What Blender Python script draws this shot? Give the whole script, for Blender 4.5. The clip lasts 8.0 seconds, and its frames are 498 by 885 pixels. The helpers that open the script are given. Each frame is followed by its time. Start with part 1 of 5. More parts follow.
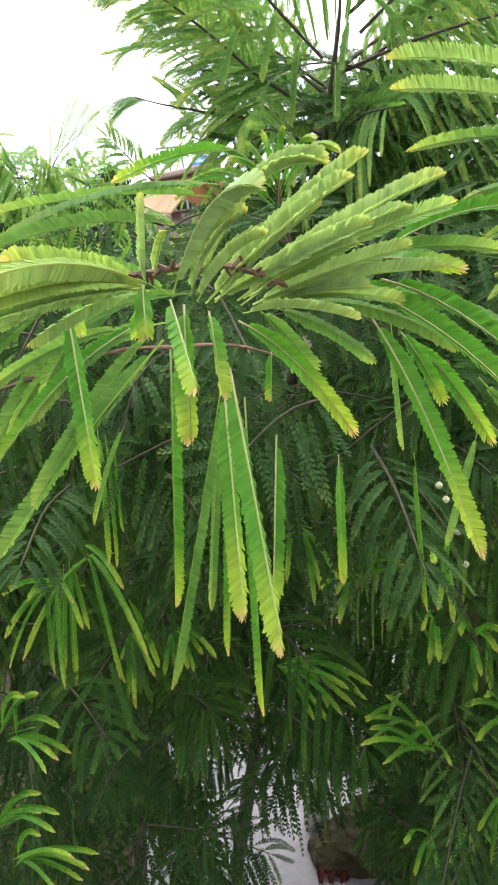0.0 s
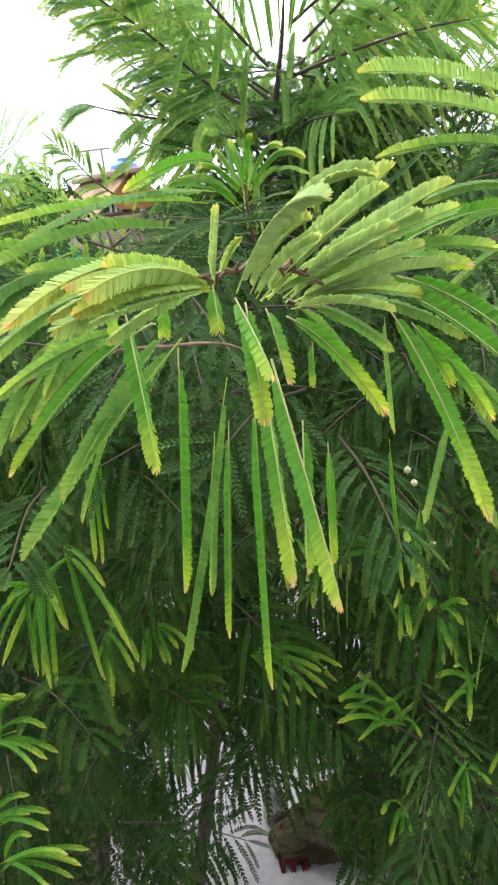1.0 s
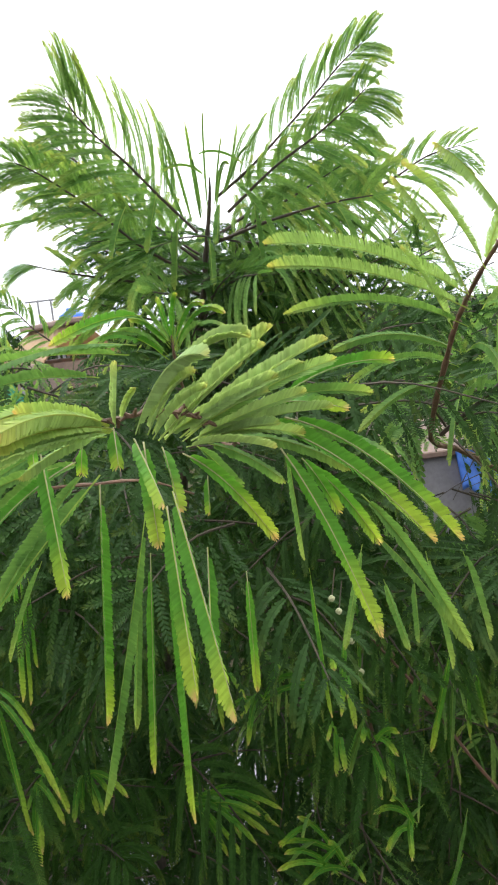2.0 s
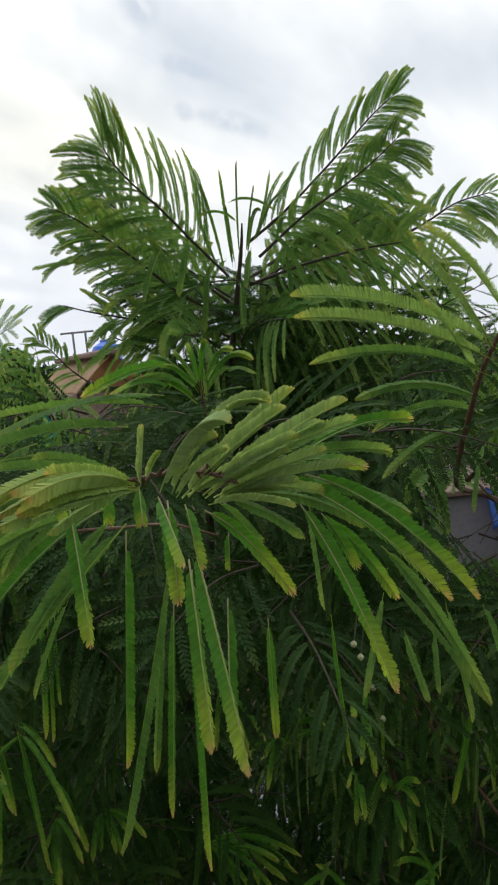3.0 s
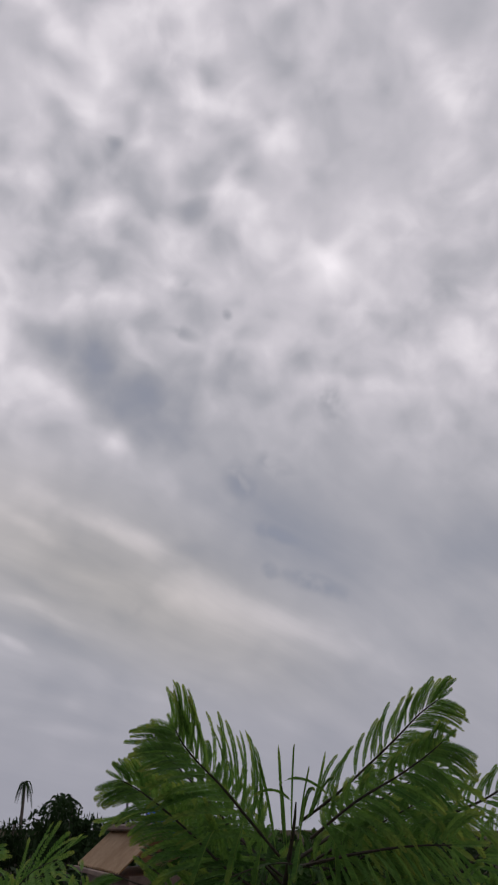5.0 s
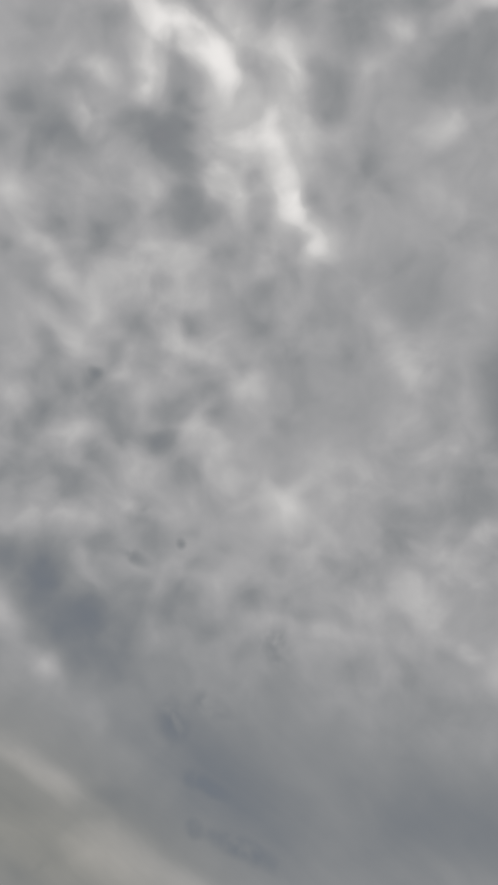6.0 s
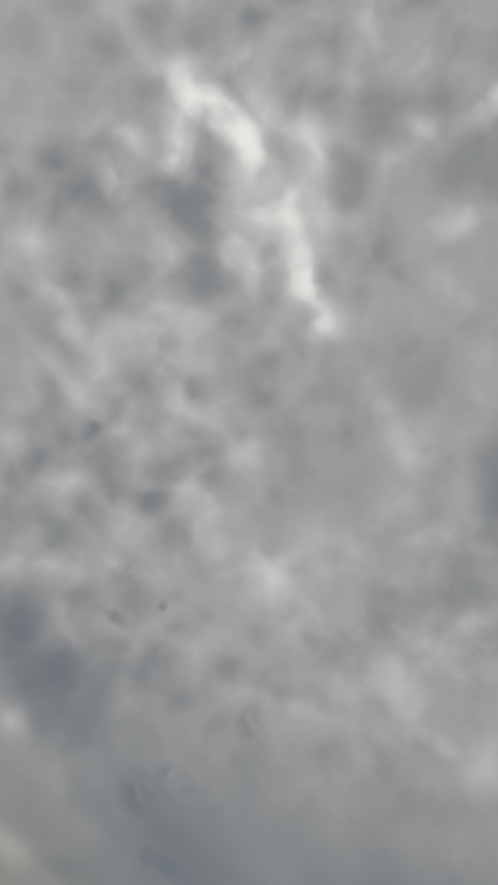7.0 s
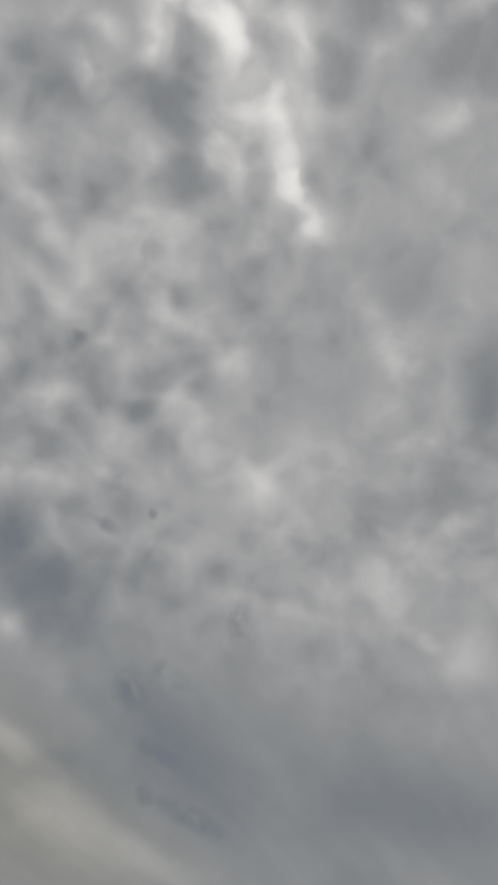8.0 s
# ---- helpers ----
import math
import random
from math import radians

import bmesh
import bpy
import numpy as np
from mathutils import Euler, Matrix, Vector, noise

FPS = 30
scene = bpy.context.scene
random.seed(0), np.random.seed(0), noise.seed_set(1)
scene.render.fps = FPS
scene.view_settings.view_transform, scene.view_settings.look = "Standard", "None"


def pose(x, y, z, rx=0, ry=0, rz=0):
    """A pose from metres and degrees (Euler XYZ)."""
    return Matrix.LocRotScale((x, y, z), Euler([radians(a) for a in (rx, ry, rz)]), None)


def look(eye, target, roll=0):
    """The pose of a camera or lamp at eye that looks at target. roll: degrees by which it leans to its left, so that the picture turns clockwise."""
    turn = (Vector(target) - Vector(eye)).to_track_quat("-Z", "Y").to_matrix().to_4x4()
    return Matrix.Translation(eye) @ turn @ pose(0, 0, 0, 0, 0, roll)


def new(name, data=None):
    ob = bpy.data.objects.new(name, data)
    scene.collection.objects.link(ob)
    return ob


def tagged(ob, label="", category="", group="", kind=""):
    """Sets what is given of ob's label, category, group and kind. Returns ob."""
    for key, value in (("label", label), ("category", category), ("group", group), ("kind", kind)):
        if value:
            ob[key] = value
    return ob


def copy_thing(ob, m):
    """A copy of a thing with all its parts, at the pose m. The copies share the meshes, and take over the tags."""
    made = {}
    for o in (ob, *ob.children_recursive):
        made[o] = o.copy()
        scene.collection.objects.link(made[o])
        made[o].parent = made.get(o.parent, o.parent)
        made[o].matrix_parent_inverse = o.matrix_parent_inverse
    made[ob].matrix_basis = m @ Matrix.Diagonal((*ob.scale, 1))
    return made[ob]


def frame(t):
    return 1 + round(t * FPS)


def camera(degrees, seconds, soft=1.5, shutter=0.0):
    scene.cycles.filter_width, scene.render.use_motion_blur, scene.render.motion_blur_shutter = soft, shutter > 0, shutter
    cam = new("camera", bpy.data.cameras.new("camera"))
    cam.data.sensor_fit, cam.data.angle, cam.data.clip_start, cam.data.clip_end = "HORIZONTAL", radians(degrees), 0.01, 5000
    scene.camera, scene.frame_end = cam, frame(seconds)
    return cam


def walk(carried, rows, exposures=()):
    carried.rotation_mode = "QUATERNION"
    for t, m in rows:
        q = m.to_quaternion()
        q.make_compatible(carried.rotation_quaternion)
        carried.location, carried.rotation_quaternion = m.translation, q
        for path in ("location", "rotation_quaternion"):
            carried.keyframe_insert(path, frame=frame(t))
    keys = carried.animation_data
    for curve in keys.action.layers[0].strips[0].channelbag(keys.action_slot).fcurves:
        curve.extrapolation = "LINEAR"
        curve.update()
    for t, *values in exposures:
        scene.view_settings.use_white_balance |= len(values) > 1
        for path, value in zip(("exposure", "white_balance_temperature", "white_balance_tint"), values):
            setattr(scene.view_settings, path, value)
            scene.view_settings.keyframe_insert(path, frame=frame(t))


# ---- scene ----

# ---------------------------------------------------------------- camera
def aim(x, y, z, yaw, pitch, roll):
    """A camera pose from a place, a heading, a tilt and a lean."""
    a, b = radians(yaw), radians(pitch)
    way = (-math.sin(a) * math.cos(b), math.cos(a) * math.cos(b), math.sin(b))
    return look((x, y, z), (x + way[0], y + way[1], z + way[2]), roll)


cam = camera(36.3, 8.0, soft=2.1)
walk(cam, [
    (0, aim(0.022, 0.122, 2.589, 8.02, -18.53, -5.90)),
    (0.2, aim(0.005, 0.102, 2.590, 6.97, -18.26, -4.81)),
    (0.5, aim(-0.078, 0.109, 2.562, 1.06, -18.32, -2.56)),
    (0.7, aim(-0.059, 0.093, 2.571, 3.33, -17.86, -5.74)),
    (1, aim(-0.027, 0.083, 2.598, 2.57, -18.99, -6.64)),
    (1.2, aim(-0.011, 0.070, 2.600, 1.12, -18.54, -4.36)),
    (1.5, aim(-0.014, 0.059, 2.583, -1.37, -14.34, -5.51)),
    (1.7, aim(-0.002, 0.050, 2.588, -2.53, -10.83, -6.93)),
    (2.8, aim(-0.005, 0.026, 2.627, -2.22, -7.35, -4.54)),
    (3, aim(0.003, 0.025, 2.617, -0.68, -6.40, -5.73)),
    (3.5, aim(0.000, 0.000, 2.600, -0.00, -6.99, -6.42)),
    (3.8, aim(0.004, -0.032, 2.636, -0.34, -3.09, -7.23)),
    (4, aim(0.009, -0.050, 2.669, -0.45, -0.14, -6.53)),
    (4.5, aim(0.069, -0.110, 2.763, -0.08, 15.95, -3.99)),
    (5, aim(0.047, -0.160, 2.813, 3.26, 26.99, 0.13)),
    (5.2, aim(0.058, -0.191, 2.829, 3.94, 31.30, 0.89)),
    (6.3, aim(0.048, -0.158, 2.841, -1.92, 46.00, 5.00)),
    (6.5, aim(0.048, -0.158, 2.841, -2.38, 44.72, 5.26)),
    (7, aim(0.048, -0.158, 2.841, 0.01, 49.67, 9.54)),
    (7.5, aim(0.048, -0.158, 2.841, 1.83, 47.00, 11.38)),
    (8, aim(0.048, -0.158, 2.841, -2.78, 42.98, 6.91)),
], exposures=[
    (0.0, 2.2, 6500, 10), (1.0, 2.24, 6500, 10), (1.7, 2.27, 6500, 10), (2.3, 1.1, 6500, 10), (2.8, 0.52, 6500, 10), (3.6, 0.30, 6500, 10),
    (4.0, 0.12, 6450, 13), (4.5, -0.42, 6300, 22), (5.2, -1.06, 6400, 18), (6.3, -1.57, 6500, 10), (8.0, -1.53, 6500, 10),
])

# ---------------------------------------------------------------- world and sun
SUN_ELEVATION, SUN_TURN = radians(66), radians(352)
world = bpy.data.worlds.new("overcast_sky")
scene.world = world
world.use_nodes = True


class Nodes:
    """A short hand for building node trees."""

    def __init__(self, tree):
        self.tree = tree
        tree.nodes.clear()

    def add(self, kind, **values):
        node = self.tree.nodes.new(kind)
        for key, value in values.items():
            if key in node.inputs:
                self.put(node.inputs[key], value)
            elif key in ("operation", "blend_type", "data_type", "interpolation_type", "noise_dimensions", "feature", "sky_type", "vector_type", "distance"):
                if key == "operation":
                    node.operation = value
                elif key == "blend_type":
                    node.blend_type = value
                elif key == "data_type":
                    node.data_type = value
                elif key == "interpolation_type":
                    node.interpolation_type = value
                elif key == "feature":
                    node.feature = value
                elif key == "sky_type":
                    node.sky_type = value
                elif key == "vector_type":
                    node.vector_type = value
        return node

    def put(self, socket, value):
        if isinstance(value, bpy.types.NodeSocket):
            self.tree.links.new(value, socket)
        else:
            socket.default_value = value

    def math(self, operation, a, b=0.0, c=0.0):
        node = self.add("ShaderNodeMath", operation=operation)
        for socket, value in zip(node.inputs, (a, b, c)):
            self.put(socket, value)
        return node.outputs[0]

    def vec(self, operation, a, b=(0, 0, 0)):
        node = self.add("ShaderNodeVectorMath", operation=operation)
        self.put(node.inputs[0], a)
        if operation == "SCALE":
            self.put(node.inputs["Scale"], b)
        else:
            self.put(node.inputs[1], b)
        return node.outputs["Value"] if operation in ("LENGTH", "DOT_PRODUCT", "DISTANCE") else node.outputs[0]

    def noise(self, vector, scale, detail=4.0, rough=0.5, warp=0.0):
        node = self.add("ShaderNodeTexNoise", Vector=vector, Scale=scale, Detail=detail, Roughness=rough, Distortion=warp)
        return node.outputs["Fac"]

    def ramp(self, fac, *stops):
        node = self.add("ShaderNodeValToRGB")
        self.put(node.inputs[0], fac)
        ramp = node.color_ramp
        ramp.elements[0].position, ramp.elements[0].color = stops[0][0], (*stops[0][1], 1)
        ramp.elements[1].position, ramp.elements[1].color = stops[-1][0], (*stops[-1][1], 1)
        for place, colour in stops[1:-1]:
            ramp.elements.new(place).color = (*colour, 1)
        return node.outputs[0]

    def mix(self, fac, a, b, blend="MIX"):
        node = self.add("ShaderNodeMix", data_type="RGBA", blend_type=blend)
        for socket, value in ((node.inputs[0], fac), (node.inputs[6], a), (node.inputs[7], b)):
            self.put(socket, (*value, 1) if isinstance(value, tuple) and len(value) == 3 else value)
        return node.outputs[2]

    def span(self, value, lo, hi, to_lo=0.0, to_hi=1.0):
        node = self.add("ShaderNodeMapRange", interpolation_type="SMOOTHSTEP")
        for socket, v in zip(node.inputs, (value, lo, hi, to_lo, to_hi)):
            self.put(socket, v)
        return node.outputs[0]


def build_sky():
    n = Nodes(world.node_tree)
    way = n.add("ShaderNodeTexCoord").outputs["Generated"]
    axes = n.add("ShaderNodeSeparateXYZ", Vector=way)
    height = n.math("MAXIMUM", axes.outputs["Z"], 0.0)
    flat = n.add("ShaderNodeCombineXYZ", X=axes.outputs["X"], Y=axes.outputs["Y"]).outputs[0]
    # the cloud deck is a domed sheet that comes down at the rim
    sheet = n.vec("SCALE", flat, n.math("DIVIDE", 1.0, n.math("ADD", height, 0.35)))
    wander = n.add("ShaderNodeTexNoise", Vector=sheet, Scale=3.0, Detail=3.0).outputs["Color"]
    bent = n.vec("ADD", sheet, n.vec("SCALE", n.vec("SUBTRACT", wander, (0.5, 0.5, 0.5)), 0.12))
    curl = n.add("ShaderNodeTexNoise", Vector=way, Scale=11.0, Detail=2.0).outputs["Color"]
    crimp = n.vec("ADD", way, n.vec("SCALE", n.vec("SUBTRACT", curl, (0.5, 0.5, 0.5)), 0.06))
    ragged = n.vec("ADD", sheet, n.vec("SCALE", n.vec("SUBTRACT", curl, (0.5, 0.5, 0.5)), 0.03))
    span_y = n.add("ShaderNodeSeparateXYZ", Vector=sheet).outputs["Y"]
    low = n.span(span_y, 0.7, 1.5)
    broad = n.noise(bent, 2.2, 3.0, 0.5)
    along = n.add("ShaderNodeMapping", Vector=bent, Rotation=(0, 0, radians(-49))).outputs[0]
    rolls = n.noise(n.vec("MULTIPLY", along, (0.5, 2.0, 1.0)), 3.6, 5.0, 0.5)
    cells = n.add("ShaderNodeTexVoronoi", Vector=crimp, Scale=20.0, Smoothness=0.5, feature="SMOOTH_F1").outputs["Distance"]
    edge = n.add("ShaderNodeTexVoronoi", Vector=crimp, Scale=15.0, feature="DISTANCE_TO_EDGE").outputs["Distance"]
    rims = n.math("MULTIPLY", n.span(edge, 0.0, 0.36, 1.0, 0.0), n.span(n.noise(way, 9.0, 2.0), 0.38, 0.62))
    puffs = n.noise(crimp, 17.0, 2.0, 0.45)
    wisps = n.noise(crimp, 34.0, 3.0, 0.55)
    west = n.span(n.add("ShaderNodeSeparateXYZ", Vector=sheet).outputs["X"], -0.02, 0.22, 1.0, 0.4)
    lumpy = n.math("MULTIPLY", n.span(broad, 0.38, 0.62, 1.0, 0.45), n.span(low, 0.0, 1.0, 1.0, 0.25))
    body = n.math("MULTIPLY", n.math("SUBTRACT", broad, 0.5), 0.28)
    body = n.math("SUBTRACT", body, n.math("MULTIPLY", low, 0.24))
    body = n.math("ADD", body, n.math("MULTIPLY", n.math("SUBTRACT", rolls, 0.5), n.span(low, 0.0, 1.0, 0.12, 0.42)))
    body = n.math("ADD", body, n.math("MULTIPLY", n.math("SUBTRACT", puffs, 0.5), n.math("MULTIPLY", lumpy, 0.3)))
    body = n.math("ADD", body, n.math("MULTIPLY", n.math("SUBTRACT", cells, 0.42), n.math("MULTIPLY", n.math("MULTIPLY", lumpy, west), 0.68)))
    body = n.math("ADD", body, n.math("MULTIPLY", n.math("SUBTRACT", rims, 0.2), n.math("MULTIPLY", n.math("MULTIPLY", lumpy, west), 0.10)))
    body = n.math("ADD", body, n.math("MULTIPLY", n.math("SUBTRACT", wisps, 0.5), n.math("MULTIPLY", lumpy, 0.2)))

    def patch(x, y, turn, long, wide, amount):
        """A thin or thick stretch of the deck: its place on the sheet, the way it lies, its half sizes and its weight."""
        c, d = math.cos(radians(turn)), math.sin(radians(turn))
        u = n.math("SUBTRACT", n.vec("DOT_PRODUCT", ragged, (c / long, d / long, 0)), (c * x + d * y) / long)
        v = n.math("SUBTRACT", n.vec("DOT_PRODUCT", ragged, (-d / wide, c / wide, 0)), (c * y - d * x) / wide)
        r = n.math("SQRT", n.math("ADD", n.math("MULTIPLY", u, u), n.math("MULTIPLY", v, v)))
        return n.math("MULTIPLY", n.span(r, 0.0, 1.0, 1.0, 0.0), amount)

    tufted = n.span(n.noise(crimp, 24.0, 2.0, 0.45), 0.34, 0.66, 0.65, 1.2)

    def lump(x, y, turn, long, wide, amount):
        """A billow of the deck: thin and bright where the amount is above nothing, thick and grey below."""
        nonlocal body
        weight = patch(x, y, turn, long, wide, amount)
        if amount > 0 and wide < 0.05:
            weight = n.math("MULTIPLY", weight, tufted)
        body = n.math("ADD", body, weight)

    # the billows overhead and in the north, then the long rolls above the skyline
    lump(-0.074, 0.233, 37, 0.078, 0.027, 0.59)
    lump(-0.016, 0.295, 61, 0.135, 0.050, 0.29)
    lump(-0.049, 0.354, 56, 0.080, 0.027, 0.29)
    lump(-0.022, 0.299, -7, 0.022, 0.028, 0.18)
    lump(0.019, 0.356, 70, 0.065, 0.024, 0.38)
    lump(0.052, 0.404, 47, 0.066, 0.026, 0.24)
    lump(0.059, 0.430, -8, 0.021, 0.028, 0.18)
    lump(0.010, 0.429, -74, 0.069, 0.022, 0.15)
    lump(0.020, 0.267, 72, 0.101, 0.028, 0.27)
    lump(-0.171, 0.301, -6, 0.033, 0.031, 0.29)
    lump(-0.114, 0.258, 102, 0.056, 0.022, 0.24)
    lump(-0.160, 0.260, -6, 0.024, 0.022, 0.15)
    lump(0.152, 0.197, 126, 0.050, 0.018, 0.38)
    lump(0.177, 0.174, -8, 0.022, 0.020, 0.56)
    lump(0.111, 0.209, -8, 0.024, 0.028, 0.28)
    lump(0.163, 0.289, -9, 0.031, 0.031, 0.24)
    lump(0.162, 0.532, -117, 0.098, 0.028, 0.15)
    lump(0.195, 0.625, -11, 0.033, 0.040, 0.12)
    lump(-0.075, 0.552, 38, 0.086, 0.039, 0.18)
    lump(-0.009, 0.595, -8, 0.040, 0.045, 0.22)
    lump(-0.029, 0.722, 71, 0.104, 0.035, 0.20)
    lump(0.069, 0.770, -9, 0.056, 0.068, 0.22)
    lump(0.119, 0.711, -10, 0.072, 0.088, 0.08)
    lump(-0.213, 0.542, 51, 0.086, 0.027, 0.18)
    lump(-0.181, 0.614, -28, 0.076, 0.019, 0.14)
    lump(-0.243, 0.430, 33, 0.050, 0.020, 0.18)
    lump(-0.211, 0.477, -6, 0.026, 0.028, 0.17)
    lump(-0.093, 0.662, 13, 0.080, 0.022, 0.11)
    lump(-0.078, 0.960, 50, 0.091, 0.026, 0.11)
    lump(0.320, 0.781, -47, 0.087, 0.034, 0.14)
    lump(0.334, 0.984, 33, 0.072, 0.025, 0.21)
    lump(0.416, 1.008, -16, 0.069, 0.097, 0.23)
    lump(0.260, 0.881, -13, 0.115, 0.151, 0.09)
    lump(-0.285, 1.341, 51, 0.122, 0.056, 0.15)
    lump(-0.206, 1.552, 45, 0.297, 0.092, 0.16)
    lump(-0.286, 1.084, -4, 0.039, 0.055, 0.14)
    lump(0.437, 1.248, -17, 0.133, 0.199, 0.10)
    lump(0.189, 0.928, -12, 0.035, 0.046, 0.12)
    lump(0.099, 0.984, 4, 0.136, 0.031, 0.11)
    lump(-0.076, 0.489, -7, 0.031, 0.033, 0.16)
    lump(-0.136, 0.789, 21, 0.051, 0.020, 0.12)
    lump(-0.208, 0.310, 64, 0.077, 0.043, -0.20)
    lump(-0.098, 0.319, 30, 0.093, 0.038, -0.35)
    lump(-0.084, 0.349, -7, 0.036, 0.036, -0.19)
    lump(0.074, 0.212, 132, 0.083, 0.045, -0.25)
    lump(0.161, 0.234, -8, 0.073, 0.070, -0.20)
    lump(-0.168, 0.640, 47, 0.083, 0.048, -0.32)
    lump(-0.265, 0.655, -5, 0.042, 0.050, -0.21)
    lump(-0.107, 0.668, -7, 0.046, 0.053, -0.21)
    lump(-0.083, 0.720, 64, 0.059, 0.030, -0.13)
    lump(-0.116, 0.844, -7, 0.053, 0.066, -0.23)
    lump(-0.078, 0.930, -7, 0.043, 0.055, -0.21)
    lump(-0.150, 0.511, -6, 0.045, 0.049, -0.15)
    lump(-0.093, 0.396, -7, 0.047, 0.048, -0.20)
    lump(-0.227, 0.553, -5, 0.030, 0.033, -0.15)
    lump(0.297, 0.566, 73, 0.132, 0.049, -0.38)
    lump(0.173, 0.452, -10, 0.067, 0.073, -0.16)
    lump(0.080, 0.606, 122, 0.172, 0.124, -0.14)
    lump(0.299, 0.729, -13, 0.077, 0.097, -0.16)
    lump(0.205, 0.827, 133, 0.137, 0.072, -0.14)
    lump(-0.188, 1.019, 33, 0.237, 0.153, -0.26)
    lump(-0.260, 0.839, -62, 0.113, 0.060, -0.21)
    lump(-0.003, 1.345, 81, 0.283, 0.185, -0.12)
    lump(0.458, 1.366, 6, 0.343, 0.202, -0.15)
    lump(0.148, 1.338, -12, 0.256, 0.374, -0.09)
    lump(0.099, 0.330, -8, 0.051, 0.051, -0.14)
    lump(0.042, 0.500, 172, 0.117, 0.053, -0.14)
    lump(-0.042, 0.451, -7, 0.047, 0.050, -0.15)
    lump(-0.350, 1.283, 47, 0.289, 0.048, 0.12)
    lump(-0.161, 1.511, 45, 0.325, 0.069, 0.15)
    lump(0.057, 1.710, 39, 0.281, 0.080, 0.12)
    lump(-0.466, 1.292, 59, 0.160, 0.031, 0.10)
    lump(-0.348, 1.555, 53, 0.172, 0.048, 0.11)
    lump(-0.563, 2.128, 28, 0.266, 0.064, 0.12)
    lump(-0.620, 1.666, 59, 0.081, 0.030, 0.19)
    lump(-0.322, 0.992, 66, 0.202, 0.050, 0.18)
    lump(-0.137, 1.839, 63, 0.198, 0.059, 0.06)
    lump(-0.359, 1.410, 40, 0.235, 0.072, -0.14)
    lump(-0.540, 1.666, 47, 0.291, 0.090, -0.12)
    lump(-0.206, 1.872, 47, 0.243, 0.061, -0.08)
    lump(0.027, 1.370, 53, 0.436, 0.133, -0.12)
    lump(0.075, 2.254, -1, 0.111, 0.241, -0.11)
    lump(0.369, 1.455, -6, 0.198, 0.347, -0.08)
    lump(-0.268, 0.939, 55, 0.230, 0.090, -0.19)
    lump(0.271, 0.915, 57, 0.123, 0.047, 0.18)
    lump(0.164, 0.994, -1, 0.065, 0.090, 0.11)
    lump(-0.529, 1.457, 58, 0.143, 0.039, -0.08)
    lump(-0.530, 1.550, 53, 0.178, 0.031, 0.09)
    lump(-0.616, 1.846, 48, 0.201, 0.056, -0.07)
    lump(-0.552, 1.968, 12, 0.043, 0.089, 0.09)
    lump(0.193, 0.561, 0, 0.036, 0.039, 0.14)
    # small torn holes in the deck
    torn = n.span(n.noise(crimp, 30.0, 2.0, 0.5), 0.3, 0.6)

    def tear(x, y, turn, long, wide):
        nonlocal body
        body = n.math("SUBTRACT", body, n.math("MULTIPLY", patch(x, y, turn, long * 1.2, wide * 1.5, 0.28), torn))

    tear(-0.088, 1.200, -7, 0.034, 0.048)
    tear(-0.026, 1.163, 55, 0.047, 0.020)
    tear(0.071, 1.029, -10, 0.032, 0.042)
    tear(0.045, 1.514, 34, 0.106, 0.028)
    tear(-0.038, 1.473, -8, 0.019, 0.029)
    tear(-0.026, 1.351, 36, 0.060, 0.021)
    tear(-0.183, 0.590, -6, 0.009, 0.010)
    tear(-0.146, 0.874, 40, 0.028, 0.012)
    tear(-0.080, 0.847, -7, 0.008, 0.011)
    # thick and grey to thin and bright
    cloud = n.ramp(n.span(body, -0.64, 0.72), (0.0, (0.52, 0.56, 0.60)), (0.25, (0.745, 0.77, 0.79)), (0.5, (1.06, 1.06, 1.07)), (0.72, (1.45, 1.44, 1.42)), (1.0, (2.4, 2.35, 2.28)))
    blue = n.add("ShaderNodeTexSky", sky_type="NISHITA")
    blue.sun_disc = False
    blue.sun_elevation, blue.sun_rotation = SUN_ELEVATION, SUN_TURN
    clear = n.vec("SCALE", blue.outputs[0], 0.1)
    seen = n.mix(n.span(body, -0.25, -0.75, 0.0, 0.22), cloud, clear)
    # low cloud to the north-west takes a yellow cast
    seen = n.mix(patch(-0.36, 1.5, 49, 0.95, 0.36, 0.8), seen, n.vec("MULTIPLY", seen, (1.04, 1.0, 0.89)))
    # the lower sky behind haze
    seen = n.mix(n.span(height, 0.0, 0.24, 0.8, 0.0), seen, (0.585, 0.615, 0.675))
    # earth tone under the horizon
    seen = n.mix(n.span(axes.outputs["Z"], -0.03, 0.0, 1.0, 0.0), seen, (0.10, 0.11, 0.09))
    back = n.add("ShaderNodeBackground", Color=seen, Strength=1.0)
    n.put(n.add("ShaderNodeOutputWorld").inputs[0], back.outputs[0])


build_sky()

sun_lamp = bpy.data.lights.new("sun", "SUN")
sun_lamp.energy, sun_lamp.angle, sun_lamp.color = 0.6, radians(25), (1.0, 0.96, 0.9)
sun = new("sun", sun_lamp)
sun.matrix_world = pose(0, 0, 30, 90 - math.degrees(SUN_ELEVATION), 0, 180 - math.degrees(SUN_TURN))

# ---------------------------------------------------------------- materials


